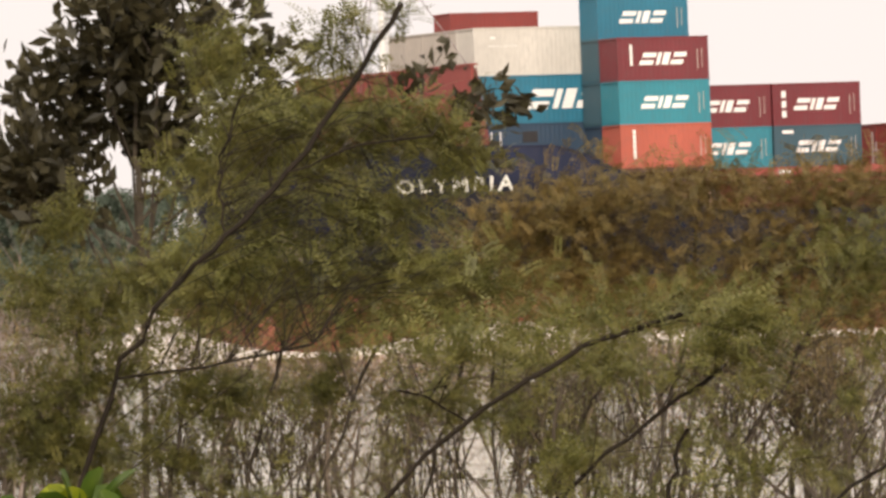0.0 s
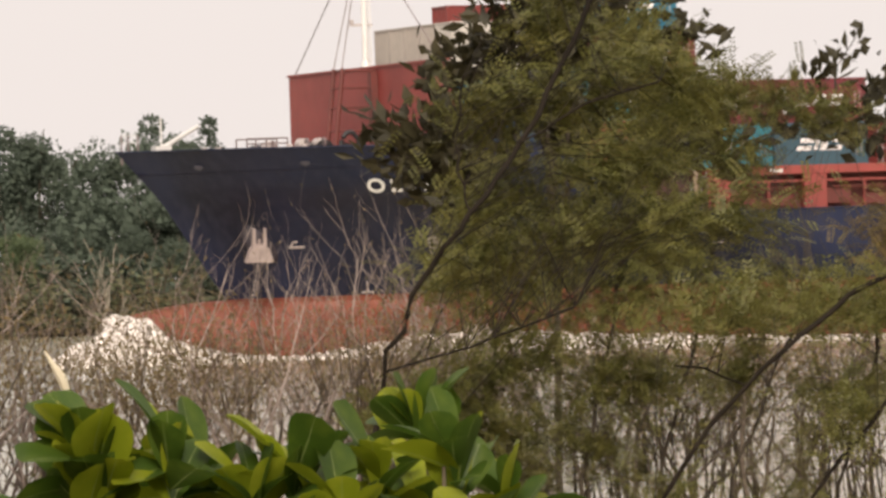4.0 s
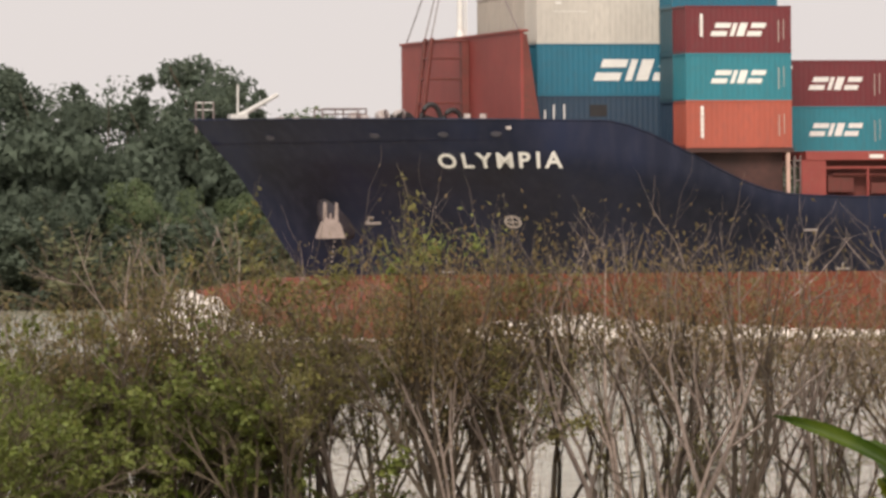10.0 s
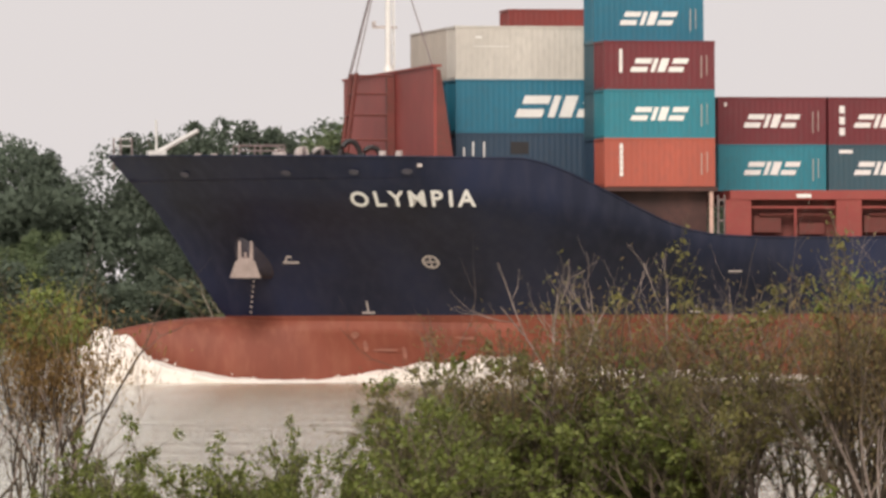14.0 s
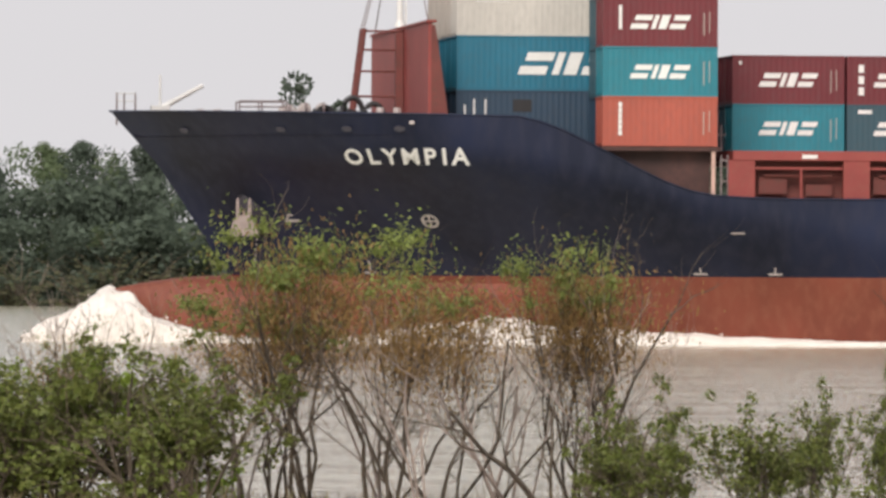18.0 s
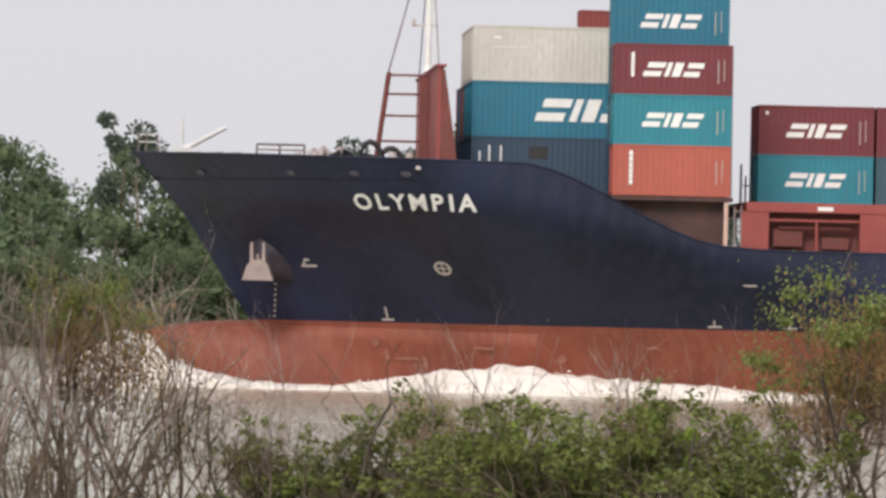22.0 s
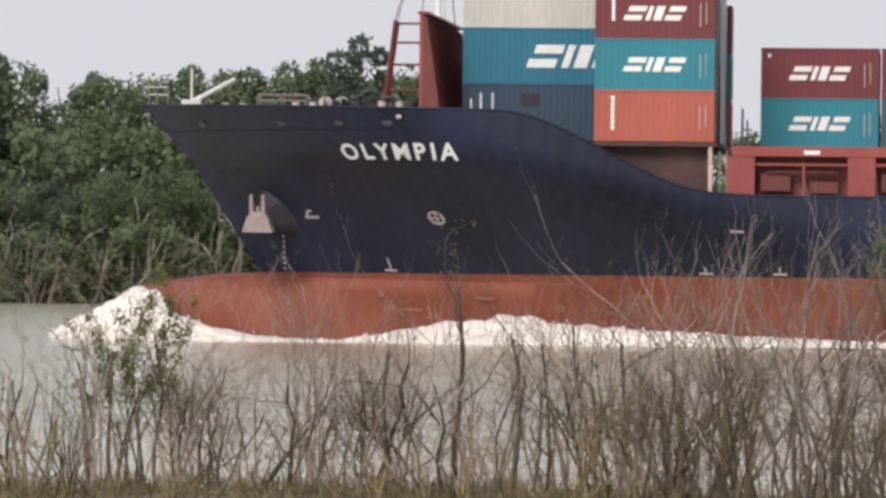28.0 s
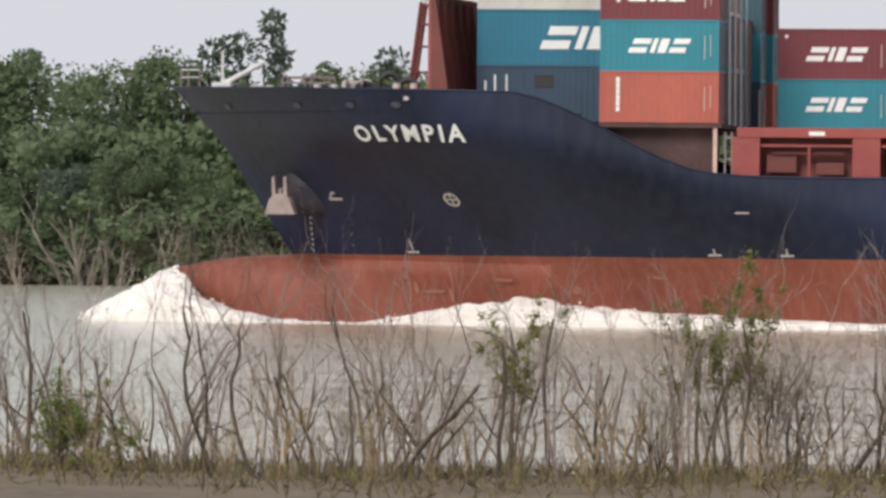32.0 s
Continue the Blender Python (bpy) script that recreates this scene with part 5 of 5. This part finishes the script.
stretch("olive", 20.8, 21.3, 1, (1.3, 1.4), (2, 5), 54)
stretch("dead", 25.5, 27.8, 9, (1.4, 1.7), (1, 5), 77)
stretch("green", 17.9, 18.6, 1, (1.5, 1.55), (2, 4), 75)
stretch("olive", 18.5, 19.2, 1, (1.7, 1.75), (2, 4), 76)
stretch("umbrella_rust", 20.5, 21.0, 1, (4.6, 4.7), (2, 3), 90, 0.7)
stretch("dead", 18.3, 21.5, 5, (1.4, 1.7), (1, 4), 67)
stretch("dead", 17.5, 21.5, 4, (1.1, 1.4), (1, 5), 55)
stretch("reeds", 21.0, 27.0, 4, (1.0, 1.3), (0.5, 6), 56)
stretch("reeds", 27.0, 34.5, 12, (0.95, 1.25), (0.5, 6), 70)
stretch("dead", 21.3, 27.5, 19, (1.25, 1.75), (1, 6), 57)
stretch("crooked", 20.8, 34.0, 34, (0.8, 1.25), (1, 7), 78)
stretch("olive", 22.5, 33.5, 10, (0.6, 0.9), (1, 7), 79)
stretch("stem", 20.5, 34.0, 12, (0.8, 1.2), (1, 8), 58)
stretch("brush", 22.3, 27.0, 8, (3.8, 4.5), (2, 7), 65, 1.1)
stretch("brush", 27.0, 34.0, 8, (3.4, 4.0), (2, 7), 87, 1.2)
stretch("olive", 28.5, 34.5, 5, (1.2, 1.5), (2, 6), 60)


# dry grass, fallen sticks and seedlings on the mud
q = random.Random(93)
litter, sprouts = Shape(), Shape()
for _ in range(13000):
    az = q.uniform(-8, 35)
    y = 110.0
    for _k in range(6):
        y = shore_y(y * math.tan(radians(az))) - q.choice((0.4, 1.2, 2.5, 4.0, 6.0, 10.0, 14.0)) * q.uniform(0.5, 1.3)
    x = y * math.tan(radians(az))
    p = Vector((x, y, ground_z(x, y) - 0.02))
    d = turn_from(Vector((0, 0, 1)), q.uniform(0.1, 1.35), q)
    if q.random() < 0.75:
        for _k in range(3):
            d2 = turn_from(d, q.uniform(0, 0.6), q)
            leaf_quad(litter if q.random() < 0.7 else sprouts, p, d2, q.uniform(0.15, 0.55), 0.03, q, 0.1)
    else:
        litter.tube(p, p + d * q.uniform(0.2, 0.7), 0.012, 0.006, 3, False)
tagged(new("dry_grass", litter.mesh("dry_grass", STRAW)), "dry grass and fallen sticks on the muddy bank", "grass", kind="stuff")
tagged(new("seedlings", sprouts.mesh("seedlings", OLIVE)), "thin green seedlings on the muddy bank", "grass", kind="stuff")


# near plants beside the camera
def near_place(az, el, d):
    a, e = radians(az), radians(el)
    return Vector((d * math.sin(a), d * math.cos(a), EYE[2] + d * math.tan(e)))


def broad_leaf(r, length, width, mat):
    """An oblong leaf with a rounded tip, a sunken rib and a curl."""
    s = Shape()
    n = 9
    rows = []
    curl = r.uniform(0.05, 0.4)
    for i in range(n + 1):
        u = i / n
        w = width * 0.5 * u ** 0.62 * math.sqrt(max(0.0, 1 - u ** 5)) * 1.12 if 0 < i < n else width * (0.04 if i == 0 else 0.1)
        z = -curl * length * u * u
        k = 0.0016 * (1.2 - u)
        rows.append([(-w, length * u, z + 0.22 * w), (-w * 0.5, length * u, z + 0.05 * w), (-k, length * u, z - 0.04 * w), (k, length * u, z - 0.04 * w), (w * 0.5, length * u, z + 0.05 * w), (w, length * u, z + 0.22 * w)])
    me = s.grid(rows).mesh("leaf", mat, True)
    me.materials.append(RIB)
    for i, f in enumerate(me.polygons):
        if i % 5 == 2:
            f.material_index = 1
    return me


r = random.Random(71)
LEAVES = [broad_leaf(r, r.uniform(0.14, 0.19), r.uniform(0.10, 0.13), BIGLEAF if i < 5 else BIGLEAF2) for i in range(8)]
base = near_place(25.6, -1.0, 11.0)
bush = thing("broad_leaved_bush", "glossy green broad-leaved bush close to the camera", "bush", at=Matrix.Translation((base.x, base.y, ground_z(base.x, base.y))))
origin = Vector((base.x, base.y, ground_z(base.x, base.y)))
TOPS = [(24.45, -1.55), (24.8, -0.95), (25.0, -1.45), (25.35, -1.15), (25.7, -0.95), (26.0, -1.4), (26.45, -0.92), (26.8, -1.3), (27.1, -1.0), (27.4, -1.4), (27.42, -0.72), (27.75, -1.0), (28.05, -1.3), (24.95, -0.8), (24.9, -0.55), (25.5, -0.75),
        (24.65, -1.25), (25.2, -0.98), (26.1, -1.05), (26.7, -1.6)]
LOW = [(24.3 + 0.33 * i + r.uniform(-0.1, 0.1), r.uniform(-2.3, -1.7)) for i in range(12)] + [(24.3 + 0.4 * i, -2.9) for i in range(10)]
for az, el in TOPS + LOW:
    top = near_place(az + 0.05, el - (0.4 if el > -1.7 else 0.25), 11.0 + (r.uniform(-0.3, 0.3) if el > -1.7 else r.uniform(-0.4, 0.0))) - origin
    foot = Vector((top.x * 0.35 + r.uniform(-0.1, 0.1), top.y * 0.3, 0))
    st = Shape()
    p = foot
    for i in range(5):
        q = foot.lerp(top, (i + 1) / 5) + Vector((0.02 * math.sin(i * 2 + az), 0, 0))
        st.tube(p, q, 0.009 - 0.0012 * i, 0.0078 - 0.0012 * i, 6, False)
        p = q
    part("stem", st, BARK, bush)
    k = r.randint(12, 16)
    for i in range(k):
        yaw = 360 * i / k + r.uniform(-18, 18)
        pitch = r.uniform(45, 88) if i % 3 else r.uniform(5, 45)
        me = LEAVES[r.randrange(5)] if r.random() < 0.55 else LEAVES[5 + r.randrange(3)]
        part("leaf", me, None, bush, at=Matrix.Translation(top - Vector((0, 0, 0.02 * (i // 3)))) @ pose(0, 0, 0, 0, 0, yaw) @ pose(0, 0, 0, pitch, r.uniform(-30, 30), 0) @ Matrix.Scale(r.uniform(0.5, 0.92), 4))
# one pale upright shoot and one long drooping leaf at the edge
low_end, high_end = near_place(24.84, -0.62, 11.0) - origin, near_place(24.68, -0.16, 11.0) - origin
mid_end = low_end.lerp(high_end, 0.5) + Vector((0.006, 0, 0))
part("bud", Shape().tube(low_end, mid_end, 0.004, 0.008, 8).tube(mid_end, high_end, 0.008, 0.0015, 8), BUD, bush, "pale upright leaf bud")
heel, tip = near_place(24.45, -1.5, 10.9) - origin, near_place(23.33, -1.0, 10.9) - origin
rows = []
for i in range(9):
    u = i / 8.0
    c = heel.lerp(tip, u) + Vector((0, 0, 0.012 * math.sin(math.pi * u)))
    w = 0.0115 * math.sin(math.pi * min(1.0, 0.12 + 0.88 * u)) ** 0.7 + 0.0015
    rows.append([c + Vector((0, -0.01, w)), c + Vector((0, 0.006, 0)), c + Vector((0, -0.01, -w))])
part("leaf", Shape().grid(rows), BIGLEAF, bush, "long dark leaf hanging out sideways", True)


def pinnate(s, c, d, length, r, pairs=9, leaflet=0.02):
    """A feather leaf: pairs of narrow leaflets along a stalk."""
    side = d.cross(Vector((r.uniform(-0.5, 0.5), r.uniform(-1, 1), 1))).normalized()
    p = Vector(c)
    for i in range(pairs):
        d = (d + Vector((0, 0, -0.06))).normalized()
        p = p + d * (length / pairs)
        for sg in (-1, 1):
            e = (side * sg + d * 0.55).normalized()
            w = d * leaflet * 0.17
            tip = p + e * leaflet * (1 - 0.4 * abs(i / pairs - 0.45))
            mid = p.lerp(tip, 0.5)
            s.add([p, mid + w, tip, mid - w], [(0, 1, 2, 3)])


def feathery(name, label, d, limbs, masses, mat, wood, seed, leaf_len=0.085, leaflet=0.019, dense=5200):
    """A near shrub: limbs through given directions, and soft masses of feather leaves on thin twigs that spring from them."""
    r = random.Random(seed)
    b = near_place(limbs[0][1][0], -1.9, d)
    o = Vector((b.x, b.y, ground_z(b.x, b.y)))
    ob = thing(name, label, "shrub", at=Matrix.Translation(o))
    wooden, along = [], []
    for limb in limbs:
        pts = [near_place(a, e, d + k) - o for a, e, k in limb[1:]]
        if limb[1][1] < -1.5:
            pts = [Vector((pts[0].x - 0.03, pts[0].y, -0.1))] + pts
        line = []
        for i, (p, q) in enumerate(zip(pts, pts[1:])):
            for j in range(4):
                u0, u1 = p.lerp(q, j / 4), p.lerp(q, (j + 1) / 4)
                line.append(u0 + Vector((r.gauss(0, 0.006), r.gauss(0, 0.006), 0)))
                along.append(u1)
        part("limb", Shape().pipe(line + [pts[-1]], limb[0] * 0.62, 6), wood, ob)
    twigs, s = Shape(), Shape()
    size = d * radians(1)
    for az, el, wide, high in masses:
        c = near_place(az, el, d) - o
        count = int(dense * math.pi * wide * high * size * size) + 6
        for i in range(count):
            v = Vector((r.gauss(0, 0.5), r.gauss(0, 0.4), r.gauss(0, 0.5)))
            p = c + Vector((v.x * wide * size, v.y * wide * size * 0.6, v.z * high * size))
            if i % 18 == 0:
                root = min(along, key=lambda u: (u - p).length * r.uniform(0.45, 2.2) + max(0.0, u.z - p.z))
                mid = root.lerp(p, 0.5) + Vector((0, 0, 0.12 * (p - root).length))
                twigs.tube(root, mid, 0.0014, 0.0012, 3, False).tube(mid, p, 0.0012, 0.0007, 3, False)
                hold = (p - root).normalized()
            pinnate(s, p, turn_from(hold, r.uniform(0.2, 1.3), r), leaf_len * r.uniform(0.6, 1.2), r, 7, leaflet)
    tagged(part("twig_work", twigs, wood, ob), kind="stuff")
    part("crown", s, mat, ob)
    return ob


r = random.Random(85)
sapling = feathery("leaning_sapling", "thin dark leaning sapling with feathery olive leaves", 18.0,
                   [(0.0115, (27.25, -1.75, -0.5), (27.7, -0.5, -0.5), (28.1, 0.0, -0.5), (28.55, 0.42, -0.5), (29.05, 0.9, -0.4), (29.6, 1.6, -0.3), (30.0, 2.2, -0.2)),
                    (0.006, (27.64, -0.66, -0.5), (28.3, -0.6, -0.4), (29.2, -0.45, -0.3)),
                    (0.005, (28.55, 0.42, -0.4), (28.5, 0.9, -0.3), (28.7, 1.5, -0.3)),
                    (0.005, (29.05, 0.9, -0.4), (29.6, 1.1, -0.4), (30.2, 1.15, -0.4))],
                   [(28.8, 1.25, 0.45, 0.25), (29.4, 1.2, 0.6, 0.26), (30.0, 1.25, 0.5, 0.22), (30.4, 1.0, 0.35, 0.2), (29.4, 1.75, 0.4, 0.2), (28.8, 0.55, 0.5, 0.35), (29.7, 0.6, 0.7, 0.25), (28.6, 0.05, 0.7, 0.3), (29.5, 0.1, 0.8, 0.25), (30.3, 0.0, 0.7, 0.25), (29.55, 2.02, 0.25, 0.12), (29.95, 2.1, 0.2, 0.08)],
                   GREENFEATHER, BLACKBARK, 81)
shoots = feathery("leaning_shoots", "dark slanting shoots with sparse feathery leaves", 17.0,
                  [(0.0105, (28.55, -1.85, -0.2), (29.0, -1.2, -0.2), (29.55, -0.62, -0.2), (30.15, -0.2, -0.1), (30.9, 0.15, 0)),
                   (0.009, (29.75, -1.85, 0), (30.2, -1.3, 0), (30.7, -0.72, 0), (31.2, -0.3, 0)),
                   (0.009, (30.9, -1.85, 0.1), (30.95, -1.2, 0.1), (31.05, -0.75, 0.1)),
                   (0.008, (31.6, -1.85, 0.1), (32.1, -1.3, 0.1), (32.7, -0.8, 0.1)),
                   (0.005, (29.3, -0.9, 0), (29.0, -0.75, 0), (28.75, -0.72, 0))],
                  [(29.2, -0.4, 0.7, 0.18), (30.3, -0.35, 0.8, 0.16), (31.2, -0.1, 0.6, 0.25), (31.4, 0.1, 0.35, 0.2), (30.2, -1.2, 0.3, 0.2), (31.5, -1.1, 0.3, 0.2)],
                  GREENFEATHER, BLACKBARK, 88)
thicket = feathery("feathery_thicket", "orange-brown withering feathery thicket", 26.0,
                   [(0.012, (31.0, -1.6, 0), (31.2, -0.6, 0), (31.3, 0.4, 0)), (0.012, (31.8, -1.6, 0), (32.1, -0.6, 0.3), (32.3, 0.6, 0.3)),
                    (0.012, (32.5, -1.6, 0), (33.0, -0.5, 0), (33.3, 0.5, 0)), (0.010, (30.6, -1.5, 0.4), (30.6, -0.6, 0.4), (30.5, 0.2, 0.4)),
                    (0.010, (33.2, -1.6, 0), (33.9, -0.6, 0), (34.3, 0.5, 0))],
                   [(30.8, 0.25, 0.6, 0.35), (31.4, 0.45, 0.8, 0.4), (31.5, -0.05, 1.0, 0.3), (32.4, 0.6, 0.8, 0.25), (33.4, 0.55, 0.7, 0.3), (33.0, 0.1, 0.9, 0.3), (32.6, -0.25, 0.9, 0.2), (33.5, -0.3, 0.6, 0.25)],
                   RUSTLEAF, DARKBARK, 82, dense=5600)
low = [(27.0 + 7.0 * (i / 34) ** 1.4 + r.uniform(-0.1, 0.1), r.uniform(-1.8, -0.65), r.uniform(0.12, 0.3), r.uniform(0.08, 0.16)) for i in range(34)]
greenery = feathery("green_thicket", "dull green feathery thicket close to the bank's edge", 22.0,
                    [(0.010, (28.0, -1.6, 0), (28.2, -0.8, 0), (28.4, 0.15, 0)), (0.010, (28.6, -1.6, 0.2), (28.9, -0.7, 0.2), (29.1, 0.1, 0.2)),
                     (0.009, (29.2, -1.6, 0), (29.6, -0.7, 0), (29.9, 0.0, 0)), (0.010, (27.4, -1.6, 0.1), (27.3, -0.9, 0.1), (27.4, -0.1, 0.1)),
                     (0.009, (30.0, -1.7, 0.3), (30.3, -0.9, 0.3), (30.5, -0.1, 0.3)), (0.009, (31.0, -1.7, 0.3), (31.4, -1.0, 0.3), (31.8, -0.3, 0.3)),
                     (0.010, (32.3, -1.7, 0.3), (32.9, -0.9, 0.3), (33.4, 0.1, 0.3))],
                    [(27.6, -0.6, 0.6, 0.25), (28.3, -0.75, 0.5, 0.2), (27.2, -1.3, 0.4, 0.2), (26.5, -1.05, 0.3, 0.16), (26.9, -0.85, 0.35, 0.2), (27.1, 0.0, 0.35, 0.3), (27.3, 0.55, 0.25, 0.25), (27.6, -0.1, 0.5, 0.3), (28.6, 0.2, 0.6, 0.3), (30.0, -0.35, 1.3, 0.16), (28.4, -0.25, 0.8, 0.22), (29.3, -0.2, 0.8, 0.2), (30.1, -0.15, 0.8, 0.18), (28.1, 0.15, 0.5, 0.25), (28.55, 1.75, 0.35, 0.35), (28.8, 1.3, 0.45, 0.3), (28.4, 0.9, 0.4, 0.3), (29.2, 1.35, 0.35, 0.25), (29.6, 1.25, 0.4, 0.22), (30.0, 1.15, 0.3, 0.2), (29.25, 0.85, 0.35, 0.2), (32.2, -0.3, 1.2, 0.2), (33.5, 0.0, 0.6, 0.4), (31.3, -0.4, 1.0, 0.14), (27.3, -0.7, 0.4, 0.25), (27.6, -1.2, 0.5, 0.3), (28.4, -0.9, 0.4, 0.2)] + low,
                    GREENFEATHER, DARKBARK, 83, dense=4200)
shade_tree = thing("dark_leaved_tree", "dark broad-leaved young tree against the sky", "tree")
r = random.Random(91)
b = near_place(27.9, -1.9, 24.0)
o = Vector((b.x, b.y, ground_z(b.x, b.y)))
shade_tree.matrix_basis = Matrix.Translation(o)
segs, tips = [], []
fork = near_place(27.85, 1.05, 24.0) - o
p = Vector((0, 0, -0.05))
for i in range(6):
    q = Vector((0, 0, -0.05)).lerp(fork, (i + 1) / 6) + Vector((0.015 * math.sin(i * 1.7), 0, 0))
    segs.append((p, q, 0.02 - 0.0012 * i, 0.019 - 0.0012 * i, 3))
    p = q
for az, el in ((27.3, 1.05), (27.5, 1.6), (27.9, 1.9), (28.3, 1.8), (28.7, 1.3), (28.9, 0.9), (27.1, 0.75), (28.0, 1.2), (28.2, 2.3), (27.8, 2.2), (27.7, 2.2), (28.6, 2.1), (27.2, 1.2), (30.25, 1.2), (26.95, 1.0)):
    t_ = near_place(az, el, 24.0 + r.uniform(-0.3, 0.3)) - o
    root = fork * r.uniform(0.8, 1.0)
    knee = root.lerp(t_, 0.5) + Vector((r.gauss(0, 0.04), 0, r.gauss(0.03, 0.04)))
    segs.append((root, knee, 0.008, 0.006, 2))
    grow(segs, tips, knee, (t_ - knee).normalized(), (t_ - knee).length * 1.15, 0.006, 1, r, 0.3, 2, 0.7, 0.0, 4)
part("branchwork", stems_shape(segs), DARKBARK, shade_tree)
part("crown", scatter_leaves(Shape(), segs, r, 4700, 0.075, 0.036, 0.045, 1), DARKLEAF, shade_tree)


# ---------------------------------------------------------------- what moves
def motions():
    for ob, m in MOVING:
        walk(ob, [(t, ship_pose(t) @ m) for t in STOPS])
    times = [1.0 * i for i in range(33)]
    for k, ob in enumerate(WAVES):
        walk(ob, [(t, ship_pose(t) @ pose(0.10 * math.sin(2.1 * t + k), 0, 0.07 * math.sin(2.9 * t + 2 * k), 0, 0.25 * math.sin(1.7 * t + k), 0)) for t in times])
    for ob, amount, speed in ((thicket, 0.5, 1.6), (greenery, 0.5, 1.5), (shade_tree, 0.5, 1.4)):
        home = ob.matrix_basis.copy()
        walk(ob, [(t, home @ pose(0, 0, 0, 0.4 * amount * math.sin(speed * 1.3 * t), amount * math.sin(speed * t), 0)) for t in times])
    # gusts: seconds, degrees of lean along the bank, centimetres of dip
    gusts = {bush: (25.6, [(0, -1.2, -14), (0.5, -2.0, -8), (1, -2.8, -2), (1.5, -3.4, 0), (2, -3.8, 0), (2.5, -3.8, 0), (3, -4.0, 0), (3.5, -4.7, -2), (4.5, -5.2, -3), (5.5, -4.7, -4), (6, -5.0, -4), (6.5, -2.5, -2),
                           (7, 0, 0), (7.5, 0.7, 0), (8, -2.3, -3), (8.5, -4.2, -6), (9, -1.5, -6), (9.5, -0.8, -5), (10, 0, -4), (11, 0, -3), (13, -1, -2), (16, -2, 0), (20, 0, 0), (24, -2, 0), (28, 0, 0), (32, -1, 0)]),
             sapling: (28.0, [(0, 0, 0), (0.5, -1.4, 0), (1, -2.8, 0), (1.5, -5.2, 0), (2, -6.3, 0), (2.5, -7.5, 0), (3, -9.4, 0), (3.5, -9.4, 0), (5, -9.4, 0), (6.5, -9.6, 0), (8, -9.4, 0), (10, -9.0, 0), (14, -8, 0), (18, -9, 0), (24, -8, 0), (32, -9, 0)]),
             shoots: (30.0, [(0, 9.2, 0), (0.5, 8.2, 0), (1, 7.0, 0), (1.5, 3.0, 0), (2, 0, 0), (2.5, 0.6, 0), (3, 1.0, 0), (3.5, 0.4, 0), (6, 0, 0), (10, 1, 0), (16, 0, 0), (24, 1, 0), (32, 0, 0)])}
    for ob, (az, rows) in gusts.items():
        home = ob.matrix_basis.copy()
        way = Vector((math.sin(radians(az)), math.cos(radians(az)), 0))
        walk(ob, [(t, Matrix.Translation((0, 0, dip * 0.01)) @ home @ Matrix.Rotation(radians(lean), 4, way)) for t, lean, dip in rows])


motions()
